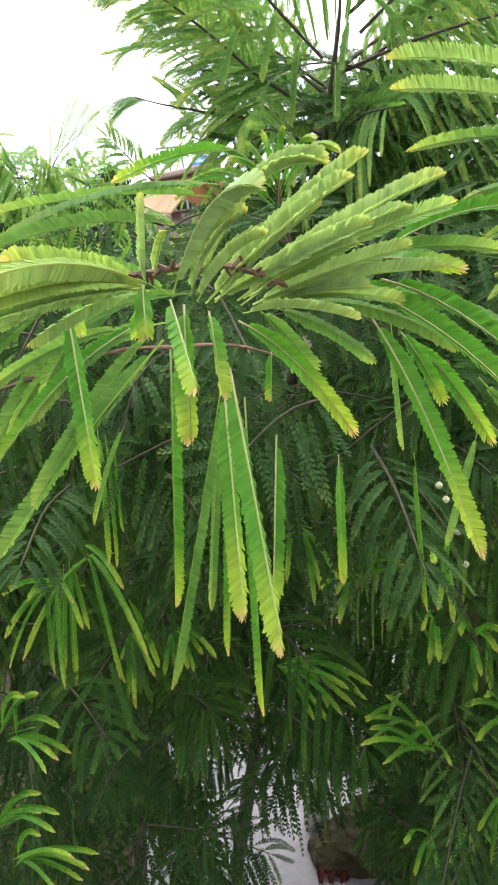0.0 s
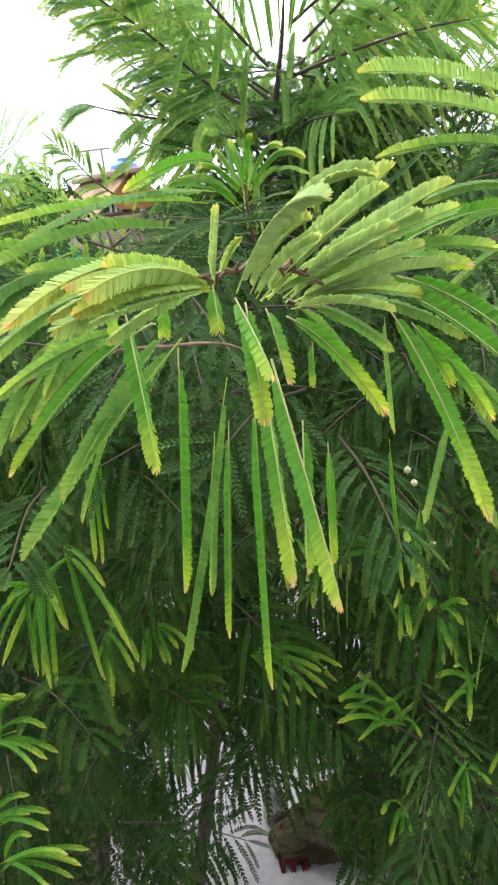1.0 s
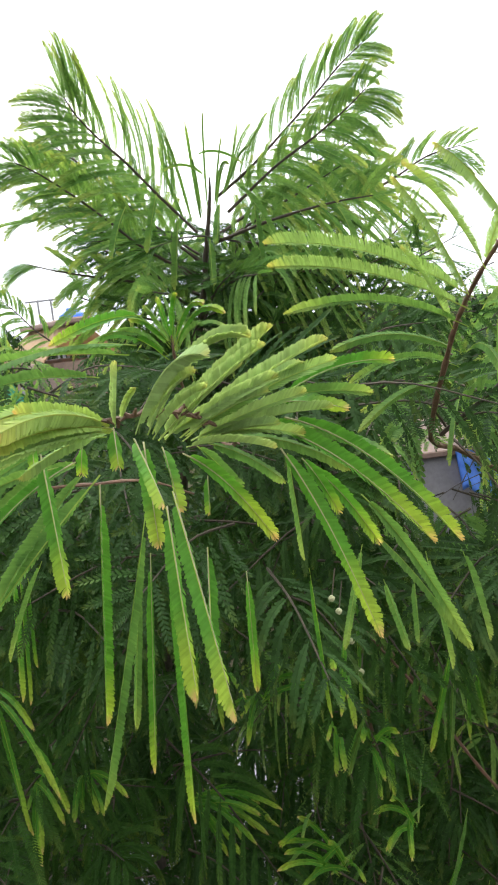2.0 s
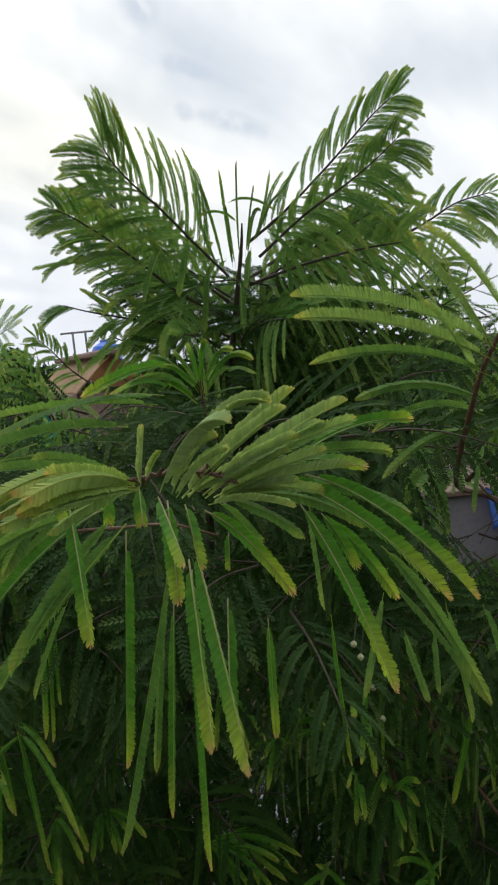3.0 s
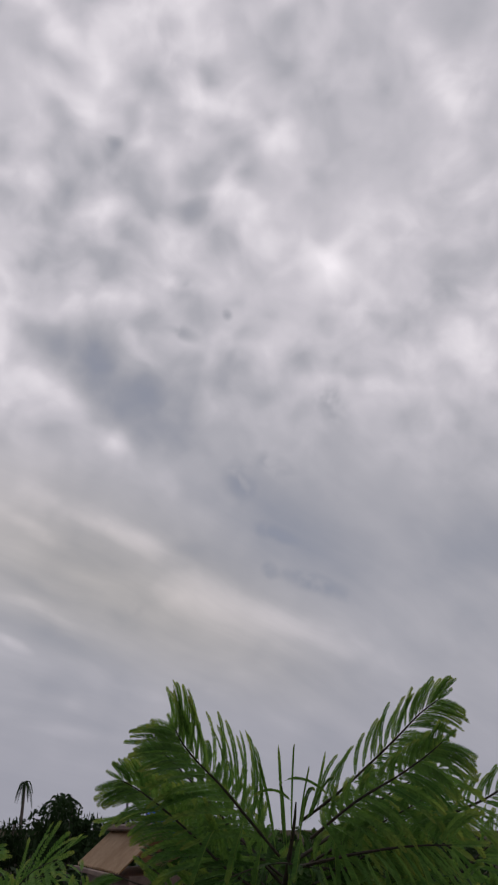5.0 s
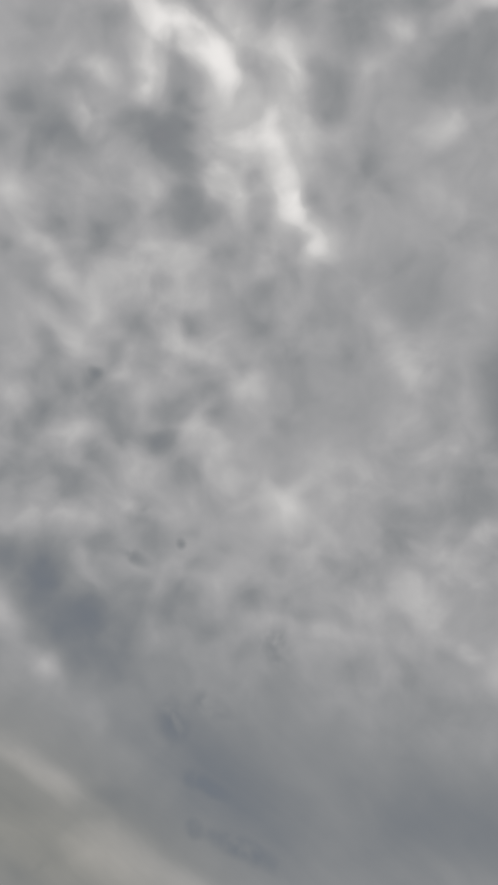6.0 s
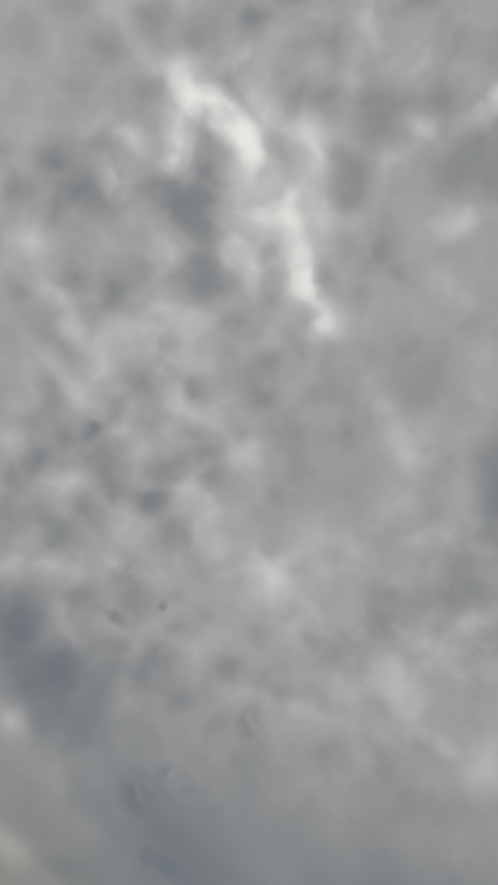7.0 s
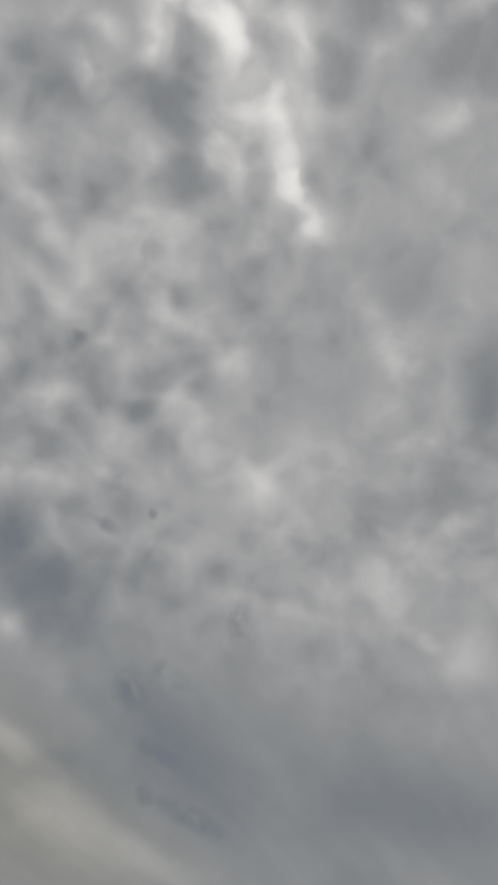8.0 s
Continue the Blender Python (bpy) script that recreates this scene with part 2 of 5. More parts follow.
def leaf_material(name, deep, fresh, tip, end, sheer, tip_from=0.55, gloss=0.2):
    """A compound leaf: green at its base, paler and yellow to its tip. UV: along the leaf, and a tone of its own."""
    mat = bpy.data.materials.new(name)
    mat.use_nodes = True
    n = Nodes(mat.node_tree)
    uv = n.add("ShaderNodeSeparateXYZ", Vector=n.add("ShaderNodeTexCoord").outputs["UV"])
    along, tone = uv.outputs[0], uv.outputs[1]
    place = n.add("ShaderNodeTexCoord").outputs["Object"]
    grain = n.noise(place, 260.0, 2.0, 0.6)
    stain = n.noise(place, 35.0, 3.0, 0.6)
    green = n.mix(tone, deep, fresh)
    green = n.mix(n.span(stain, 0.35, 0.75, 0.0, 0.4), green, fresh)
    reach = n.math("ADD", along, n.math("MULTIPLY", n.math("SUBTRACT", tone, 0.5), 0.35))
    reach = n.math("ADD", reach, n.math("MULTIPLY", n.math("SUBTRACT", stain, 0.5), 0.25))
    col = n.mix(n.span(reach, tip_from, 1.0), green, tip)
    col = n.mix(n.span(n.math("ADD", along, n.math("MULTIPLY", n.math("SUBTRACT", tone, 0.5), 0.04)), 0.93, 1.01), col, end)
    island = n.add("ShaderNodeNewGeometry").outputs["Random Per Island"]
    vary = n.math("ADD", 0.72, n.math("ADD", n.math("MULTIPLY", island, 0.36), n.math("MULTIPLY", grain, 0.4)))
    col = n.vec("SCALE", col, vary)
    bump = n.add("ShaderNodeBump", Strength=0.25, Distance=0.0004, Height=grain)
    skin = n.add("ShaderNodeBsdfPrincipled", Roughness=0.52, Normal=bump.outputs[0])
    n.put(skin.inputs["Base Color"], col)
    n.put(skin.inputs["Specular IOR Level"], gloss)
    glow = n.add("ShaderNodeBsdfTranslucent")
    n.put(glow.inputs["Color"], n.vec("MULTIPLY", col, (1.5, 1.35, 0.95)))
    both = n.add("ShaderNodeMixShader", Fac=sheer)
    n.put(both.inputs[1], skin.outputs[0])
    n.put(both.inputs[2], glow.outputs[0])
    n.put(n.add("ShaderNodeOutputMaterial").inputs[0], both.outputs[0])
    return mat


def solid_material(name, dark, light, scale, rough=0.8, bump=0.3, depth=0.01, fine=8.0, metal=0.0, stretch=(1, 1, 1), gloss=0.4):
    """A surface with broad stains and fine grain."""
    mat = bpy.data.materials.new(name)
    mat.use_nodes = True
    n = Nodes(mat.node_tree)
    place = n.add("ShaderNodeMapping", Vector=n.add("ShaderNodeTexCoord").outputs["Object"], Scale=stretch).outputs[0]
    broad = n.noise(place, scale, 4.0, 0.6, 0.3)
    grain = n.noise(place, scale * fine, 4.0, 0.65)
    both = n.math("ADD", n.math("MULTIPLY", broad, 0.6), n.math("MULTIPLY", grain, 0.4))
    col = n.mix(n.span(both, 0.3, 0.7), dark, light)
    rnd = n.add("ShaderNodeObjectInfo").outputs["Random"]
    col = n.vec("SCALE", col, n.math("ADD", 0.88, n.math("MULTIPLY", rnd, 0.24)))
    relief = n.add("ShaderNodeBump", Strength=bump, Distance=depth, Height=both)
    skin = n.add("ShaderNodeBsdfPrincipled", Metallic=metal, Normal=relief.outputs[0])
    n.put(skin.inputs["Base Color"], col)
    n.put(skin.inputs["Specular IOR Level"], gloss)
    n.put(skin.inputs["Roughness"], n.math("ADD", rough - 0.1, n.math("MULTIPLY", grain, 0.2)))
    n.put(n.add("ShaderNodeOutputMaterial").inputs[0], skin.outputs[0])
    return mat


M_YOUNG = leaf_material("young_leaf", (0.037, 0.150, 0.016), (0.100, 0.275, 0.033), (0.26, 0.375, 0.046), (0.48, 0.34, 0.15), 0.44, 0.62)
M_GREEN = leaf_material("green_leaf", (0.066, 0.164, 0.040), (0.156, 0.288, 0.071), (0.23, 0.33, 0.080), (0.26, 0.30, 0.07), 0.5, 0.64, 0.1)
# darker copy of the green leaf, half shade of the middle depth in its colour
M_MID = leaf_material("half_shade_leaf", (0.018, 0.053, 0.010), (0.038, 0.095, 0.019), (0.060, 0.111, 0.022), (0.085, 0.119, 0.017), 0.3, 0.72, 0.06)
M_PALE = leaf_material("downy_leaf", (0.19, 0.305, 0.105), (0.30, 0.42, 0.165), (0.33, 0.43, 0.14), (0.36, 0.38, 0.12), 0.38, 0.8, 0.2)
M_SOFT = leaf_material("soft_downy_leaf", (0.170, 0.295, 0.088), (0.27, 0.41, 0.135), (0.33, 0.42, 0.11), (0.37, 0.36, 0.10), 0.42, 0.75, 0.15)
M_RIPE = leaf_material("ripening_leaf", (0.165, 0.275, 0.070), (0.250, 0.370, 0.095), (0.31, 0.37, 0.090), (0.44, 0.31, 0.11), 0.42, 0.72, 0.15)
# darkest copy of the green leaf: inner and lower shade put into its colour
M_BACK = leaf_material("inner_shade_leaf", (0.013, 0.036, 0.009), (0.027, 0.065, 0.015), (0.048, 0.087, 0.020), (0.060, 0.089, 0.015), 0.2, 0.75, 0.08)
M_FAR = leaf_material("far_leaf", (0.010, 0.022, 0.008), (0.018, 0.036, 0.012), (0.025, 0.045, 0.015), (0.03, 0.045, 0.015), 0.12, 0.8, 0.05)
M_RIB = solid_material("pale_midrib", (0.26, 0.27, 0.13), (0.44, 0.40, 0.25), 90, 0.6, 0.3, 0.0005, gloss=0.2)
M_STEM = solid_material("green_brown_stem", (0.022, 0.020, 0.012), (0.065, 0.048, 0.028), 60, 0.7, 0.5, 0.002)
M_TWIG = solid_material("reddish_twig", (0.06, 0.034, 0.02), (0.17, 0.095, 0.06), 90, 0.6, 0.5, 0.001)
M_BARK = solid_material("grey_bark", (0.035, 0.03, 0.026), (0.13, 0.11, 0.095), 25, 0.85, 0.8, 0.006, stretch=(1, 1, 0.3))
M_EARTH = solid_material("damp_earth", (0.020, 0.024, 0.012), (0.075, 0.062, 0.042), 1.1, 0.95, 0.7, 0.04, 14, gloss=0.02)
M_SLAB = solid_material("worn_concrete", (0.16, 0.155, 0.175), (0.25, 0.243, 0.265), 1.4, 0.6, 0.3, 0.008, 20)
M_WALL = solid_material("plastered_wall", (0.36, 0.35, 0.34), (0.55, 0.53, 0.52), 1.0, 0.85, 0.3, 0.01, 12)
M_TAN = solid_material("tan_roof_sheet", (0.33, 0.22, 0.13), (0.50, 0.37, 0.24), 0.9, 0.6, 0.3, 0.01, 9)
M_RUST = solid_material("rusty_ridge", (0.09, 0.06, 0.05), (0.20, 0.14, 0.11), 2.0, 0.75, 0.4, 0.01, 9)
M_BLUE = solid_material("blue_plastic", (0.01, 0.07, 0.42), (0.03, 0.14, 0.60), 2.0, 0.4, 0.15, 0.004, 9)
M_TARP = solid_material("pale_blue_plastic", (0.05, 0.17, 0.58), (0.11, 0.27, 0.74), 2.0, 0.4, 0.15, 0.004, 9)
M_TEAL = solid_material("teal_netting", (0.008, 0.15, 0.105), (0.025, 0.29, 0.20), 3.0, 0.75, 0.5, 0.01, 20)
M_RED = solid_material("red_plastic", (0.09, 0.008, 0.01), (0.20, 0.014, 0.02), 6.0, 0.45, 0.2, 0.004, 9)
M_STONE = solid_material("grey_stone", (0.16, 0.15, 0.16), (0.34, 0.32, 0.34), 6.0, 0.85, 0.7, 0.01, 9)
M_IRON = solid_material("painted_steel", (0.10, 0.10, 0.11), (0.20, 0.20, 0.21), 5.0, 0.5, 0.2, 0.003, 9)
M_BERRY = solid_material("pale_bud", (0.26, 0.28, 0.15), (0.40, 0.41, 0.25), 60, 0.6, 0.3, 0.001, 6)

# ---------------------------------------------------------------- mesh tools


class Batch:
    """Gathers faces with their UVs, then becomes one mesh."""

    def __init__(self):
        self.verts, self.faces, self.uvs, self.count = [], [], [], 0

    def add(self, verts, faces, uvs):
        self.verts.append(np.asarray(verts, float))
        self.faces += [tuple(int(i) + self.count for i in f) for f in faces]
        self.uvs.append(np.asarray(uvs, float))
        self.count += len(verts)

    def mesh(self, name, mat, smooth=False):
        me = bpy.data.meshes.new(name)
        v = np.concatenate(self.verts)
        me.from_pydata(v.tolist(), [], self.faces)
        layer = me.uv_layers.new(name="UVMap")
        at = np.zeros(len(me.loops), np.int32)
        me.loops.foreach_get("vertex_index", at)
        layer.data.foreach_set("uv", np.concatenate(self.uvs)[at].astype(np.float32).ravel())
        me.materials.append(mat)
        if smooth:
            me.polygons.foreach_set("use_smooth", np.ones(len(me.polygons), bool))
        me.update()
        return me


def unit(v):
    v = np.asarray(v, float)
    return v / np.maximum(np.linalg.norm(v, axis=-1, keepdims=True), 1e-9)


def part(name, data, material, parent, label="", kind=""):
    """ONE mesh object under a thing or under a part, from a bmesh, a batch or a ready mesh."""
    if isinstance(data, bmesh.types.BMesh):
        me = bpy.data.meshes.new(name)
        data.to_mesh(me)
        data.free()
        me.materials.append(material)
    elif isinstance(data, Batch):
        me = data.mesh(name, material)
    else:
        me = data
    ob = new(name, me)
    if parent is not None:
        ob.parent = parent
    return tagged(ob, label, kind=kind)


def thing(name, label, category, place=(0, 0, 0), group="", kind=""):
    ob = new(name)
    ob.empty_display_size = 0.1
    ob.location = place
    return tagged(ob, label, category, group, kind)


def curve(points, n):
    """n places on a smooth line through the points."""
    p = np.asarray(points, float)
    if len(p) == 2:
        return p[0] + np.linspace(0, 1, n)[:, None] * (p[1] - p[0])
    q = np.vstack([2 * p[0] - p[1], p, 2 * p[-1] - p[-2]])
    s = np.linspace(0, len(p) - 1, n)
    i = np.minimum(s.astype(int), len(p) - 2)
    t = (s - i)[:, None]
    a, b, c, d = q[i], q[i + 1], q[i + 2], q[i + 3]
    return 0.5 * (2 * b + (c - a) * t + (2 * a - 5 * b + 4 * c - d) * t ** 2 + (3 * b - a - 3 * c + d) * t ** 3)


def tube(batch, line, r0, r1, sides=7, rough=0.0, rng=None, knots=0.0):
    """A tapered, closed stem along a line."""
    line = np.asarray(line, float)
    n = len(line)
    tang = unit(np.gradient(line, axis=0))
    ref = np.array([0.31, 0.17, 0.93]) if abs(tang[0] @ [0.31, 0.17, 0.93]) < 0.9 else np.array([1.0, 0, 0])
    a = unit(np.cross(tang, ref))
    b = np.cross(tang, a)
    rad = np.linspace(r0, r1, n)
    if knots:
        rad = rad * (1 + knots * np.maximum(0, np.sin(np.arange(n) * 2.1)))
    ang = np.linspace(0, 2 * np.pi, sides, endpoint=False)
    ring = np.cos(ang)[None, :, None] * a[:, None] + np.sin(ang)[None, :, None] * b[:, None]
    wob = 1 + (rng.uniform(-rough, rough, (n, sides, 1)) if rng is not None else 0)
    verts = (line[:, None] + ring * rad[:, None, None] * wob).reshape(-1, 3)
    faces = []
    for i in range(n - 1):
        for k in range(sides):
            m = (k + 1) % sides
            faces.append((i * sides + k, i * sides + m, (i + 1) * sides + m, (i + 1) * sides + k))
    faces.append(tuple(range(sides - 1, -1, -1)))
    faces.append(tuple((n - 1) * sides + k for k in range(sides)))
    uv = np.repeat(np.linspace(0, 1, n), sides)
    batch.add(verts, faces, np.stack([uv, np.full(len(uv), 0.5)], 1))


def bezier(p0, p1, p2, s):
    s = np.asarray(s)[:, None]
    return (1 - s) ** 2 * p0 + 2 * s * (1 - s) * p1 + s ** 2 * p2


def feather(batch, p0, p1, p2, width, pairs, face, rng, fold=0.35, sweep=0.6, tone=None, stalk=0.06, six=False, slim=1.0):
    """One feathery leaf: a thin midrib along the arc p0, p1, p2 with two rows of small oblong leaflets. face: the way its upper side looks."""
    p0, p1, p2, face = (np.asarray(v, float) for v in (p0, p1, p2, face))
    tone = rng.uniform(0, 1) if tone is None else tone
    s = stalk + (1 - stalk) * (np.arange(pairs) + 0.5) / pairs
    mid = bezier(p0, p1, p2, s)
    tang = unit(2 * (1 - s)[:, None] * (p1 - p0) + 2 * s[:, None] * (p2 - p1))
    side = unit(np.cross(tang, face))
    norm = np.cross(side, tang)
    length = np.linalg.norm(p1 - p0) + np.linalg.norm(p2 - p1)
    step = length * (1 - stalk) / pairs
    shape = np.minimum(1, 0.45 + 3.2 * (s - stalk)) * np.sqrt(np.clip((1.006 - s) / (0.10 if six else 0.13), 0.03, 1)) * width
    verts, uvs = [], []
    for sign in (-1, 1):
        jit = rng.uniform(0.89, 1.06, (pairs, 1)) if six else rng.uniform(0.84, 1.08, (pairs, 1))
        lift = fold + rng.uniform(-0.16, 0.16, (pairs, 1))
        swing = sweep + (0.62 * s[:, None] ** 18 if six else 0.35 * s[:, None] ** 4) + rng.uniform(-0.08, 0.08, (pairs, 1))
        axis = unit(sign * side * np.cos(swing) + tang * np.sin(swing) + norm * lift)
        long = axis * shape[:, None] * jit / np.cos(sweep)
        half = tang * step * 0.58 * slim
        b = mid + sign * side * width * 0.04
        if six:
            ring = [b - half * 0.7, b + long * 0.5 - half, b + long * 0.9 - half * 0.8, b + long * 1.02, b + long * 0.9 + half * 0.75, b + half * 0.8]
        else:
            ring = [b - half * 0.9, b + long * 0.72 - half * 0.9, b + long, b + long * 0.55 + half, b + half * 0.9]
        if sign < 0:
            ring = ring[::-1]
        verts.append(np.stack(ring, 1).reshape(-1, 3))
        uvs.append(np.repeat(s, len(ring)))
    k = 6 if six else 5
    v = np.concatenate(verts)
    u = np.concatenate(uvs)
    total = 2 * pairs
    batch.add(v, np.arange(total * k).reshape(total, k).tolist(), np.stack([u, np.full(len(u), tone)], 1))
    # the midrib, a thin three-sided rod
    q = np.linspace(0, 0.99, 7 if six else 4)
    rib = bezier(p0, p1, p2, q)
    t2 = unit(2 * (1 - q)[:, None] * (p1 - p0) + 2 * q[:, None] * (p2 - p1))
    sd = unit(np.cross(t2, face))
    nm = np.cross(sd, t2)
    r = (width * (0.10 if six else 0.11) * (1 - 0.6 * q))[:, None]
    ring = np.stack([rib + sd * r, rib - sd * r, rib + nm * r * 1.3], 1).reshape(-1, 3)
    m = len(q)
    faces = [(i * 3 + a, i * 3 + (a + 1) % 3, i * 3 + 3 + (a + 1) % 3, i * 3 + 3 + a) for i in range(m - 1) for a in range(3)]
    batch.add(ring, faces, np.stack([np.full(m * 3, 0.86 if six else 0.6), np.full(m * 3, 0.75 if six else 0.5)], 1))


UP = np.array([0.0, 0.0, 1.0])


def spray_leaves(line, n, longest, rng, spread=0.85, droop=0.25, face=(0, -0.75, 0.65), start=0.12, crest=1.0):
    """The arcs of the leaves along a shoot: two ranks, leaning forward, longest in the middle, sinking to their tips."""
    line = np.asarray(line, float)
    face = unit(face)
    arcs = []
    for i in range(n):
        for sign in (-1, 1):
            f = start + (1 - start) * (i + 0.5 + 0.22 * sign) / n
            x = f * (len(line) - 1)
            j = min(int(x), len(line) - 2)
            base = line[j] + (x - j) * (line[j + 1] - line[j])
            tang = unit(line[j + 1] - line[j])
            side = unit(np.cross(tang, face))
            ang = spread * (1.16 - 0.5 * f) * rng.uniform(0.84, 1.16)
            way = unit(tang * math.cos(ang) + sign * side * math.sin(ang) + face * rng.uniform(-0.25, 0.25))
            size = longest * (0.72 + 1.1 * f * (1 - f)) * (1.0 if f < 0.8 else 1.0 - (1.5 if crest == 1 else 0.6) * (f - 0.8)) * rng.uniform(0.85, 1.1) * (crest + (1 - crest) * f if way[2] > 0.72 else 1.0)
            if crest < 1 and way[2] > 0.72 and rng.uniform() < 0.15:
                continue
            d = droop * rng.uniform(0.4, 1.8)
            mid = base + unit(way + (tang * -0.22 if crest < 1 else 0)) * size * 0.55 + rng.normal(0, 0.04, 3) * size + UP * size * (0.07 if crest < 1 else 0)
            tip = base + way * size * (1 - 0.35 * d) - UP * size * d
            arcs.append((base, mid, tip, size))
    # the end leaf
    tang = unit(line[-1] - line[-2])
    arcs.append((line[-1], line[-1] + tang * longest * 0.2, line[-1] + tang * longest * 0.42, longest * 0.45))
    return arcs


# ---------------------------------------------------------------- ground and far things


def build_ground():
    bm = bmesh.new()
    rings = [0.0, 1.0, 1.6, 2.2, 2.9, 3.7, 4.8, 6.2, 8.0, 10.5, 14, 19, 27, 40, 70, 150, 400, 1200, 3500]
    seg = 64
    rows = []
    for r in rings:
        row = []
        for k in range(1 if r == 0 else seg):
            a = 2 * math.pi * k / seg
            x, y = r * math.cos(a), r * math.sin(a) + 3
            z = 0.10 * (noise.noise((x * 0.7, y * 0.7, 0.3))) * min(1, r / 2) if r < 60 else 0
            row.append(bm.verts.new((x, y, z - 0.06)))
        rows.append(row)
    for k in range(seg):
        bm.faces.new((rows[0][0], rows[1][k], rows[1][(k + 1) % seg]))
    for i in range(1, len(rows) - 1):
        for k in range(seg):
            m = (k + 1) % seg
            bm.faces.new((rows[i][k], rows[i + 1][k], rows[i + 1][m], rows[i][m]))
    for f in bm.faces:
        f.smooth = True
    ob = part("ground", bm, M_EARTH, None)
    return tagged(ob, "bare damp brown earth with a few grassy stretches", "ground", kind="structure")


build_ground()


def slab(name, x0, x1, y0, y1, z0, z1, mat, label, category, kind="", bevel=0.01, rough=0.0):
    bm = bmesh.new()
    bmesh.ops.create_cube(bm, size=1.0, matrix=Matrix.Translation(((x0 + x1) / 2, (y0 + y1) / 2, (z0 + z1) / 2)) @ Matrix.Diagonal((x1 - x0, y1 - y0, z1 - z0, 1)))
    if bevel:
        bmesh.ops.bevel(bm, geom=bm.edges[:], offset=bevel, segments=2, affect="EDGES")
    ob = part(name, bm, mat, None)
    return tagged(ob, label, category, kind=kind)


slab("pavement", -0.95, 0.35, 2.2, 4.6, -0.15, 0.06, M_SLAB, "pale grey worn concrete pavement under the trees", "pavement", "structure", 0.02)

# unseen wall behind the camera, added to cut the light on camera-facing leaves
slab("wall_south", -6, 6, -2.1, -1.8, -0.2, 6.5, M_WALL, "unseen plain grey wall added behind the camera to block sky light", "wall", "structure", 0.0)

# ---------------------------------------------------------------- the middle tree
rng = np.random.default_rng(7)
tree = thing("feathery_tree", "slender feathery-leaved tree with drooping yellow-tipped compound leaves", "tree", (-0.5, 2.3, 0))


def grown(name, data, mat, parent, label="", kind=""):
    """A part of the middle tree, given in the place's own axes."""
    ob = part(name, data, mat, parent, label, kind)
    ob.matrix_parent_inverse = parent.matrix_basis.inverted() if parent.parent is None else Matrix.Identity(4)
    return ob


b = Batch()
tube(b, curve([(-0.55, 2.32, -0.1), (-0.50, 2.30, 0.15), (-0.396, 2.30, 0.614), (-0.30, 2.22, 1.1), (-0.20, 1.95, 1.7), (-0.08, 1.65, 2.25)], 50), 0.032, 0.012, 10, 0.09, rng)
grown("trunk", b, M_BARK, tree, "slim grey-brown trunk")
b = Batch()
tube(b, curve([(-0.09, 1.67, 2.22), (-0.03, 1.55, 2.51), (0.006, 1.52, 2.633), (0.026, 1.48, 2.737), (0.042, 1.46, 2.82), (0.047, 1.45, 2.86)], 34), 0.010, 0.0014, 8, 0.12, rng, 0.2)
grown("branch", b, M_STEM, tree, "dark upright leader")

CROWN = (
    ([(0.014, 1.460, 2.768), (-0.042, 1.430, 2.829), (-0.091, 1.390, 2.884), (-0.133, 1.350, 2.924), (-0.157, 1.320, 2.952), (-0.169, 1.300, 2.974)], 32, (40, 20, 0.164, 0.103), (50, 34, 0.185, 0.077), 0.10),
    ([(-0.001, 1.480, 2.696), (-0.081, 1.440, 2.746), (-0.139, 1.400, 2.799), (-0.181, 1.370, 2.835), (-0.229, 1.340, 2.871), (-0.263, 1.320, 2.890)], 32, (38, 28, 0.118, 0.051), (45, 32, 0.154, 0.056), 0.16),
    ([(-0.012, 1.500, 2.667), (-0.100, 1.460, 2.691), (-0.180, 1.430, 2.709), (-0.242, 1.410, 2.725), (-0.285, 1.400, 2.740)], 22, (38, 30, 0.092, 0.051), (45, 35, 0.113, 0.062), 0.24),
    ([(0.057, 1.470, 2.828), (0.126, 1.460, 2.874), (0.205, 1.430, 2.938), (0.250, 1.410, 2.977), (0.290, 1.400, 3.013), (0.323, 1.380, 3.035)], 28, (36, 20, 0.110, 0.066), (58, 42, 0.128, 0.074), 0.16),
    ([(0.073, 1.460, 2.798), (0.160, 1.430, 2.860), (0.234, 1.400, 2.900), (0.284, 1.370, 2.931), (0.317, 1.350, 2.956)], 26, (38, 30, 0.062, 0.062), (60, 45, 0.128, 0.082), 0.22),
    ([(0.018, 1.520, 2.731), (-0.059, 1.520, 2.792), (-0.123, 1.520, 2.853), (-0.179, 1.520, 2.913), (-0.234, 1.520, 2.961)], 26, (35, 25, 0.092, 0.062), (48, 34, 0.164, 0.072), 0.14),
    ([(0.070, 1.500, 2.756), (0.157, 1.500, 2.800), (0.231, 1.500, 2.834), (0.294, 1.500, 2.865)], 22, (35, 25, 0.082, 0.051), (55, 40, 0.133, 0.082), 0.22),
)
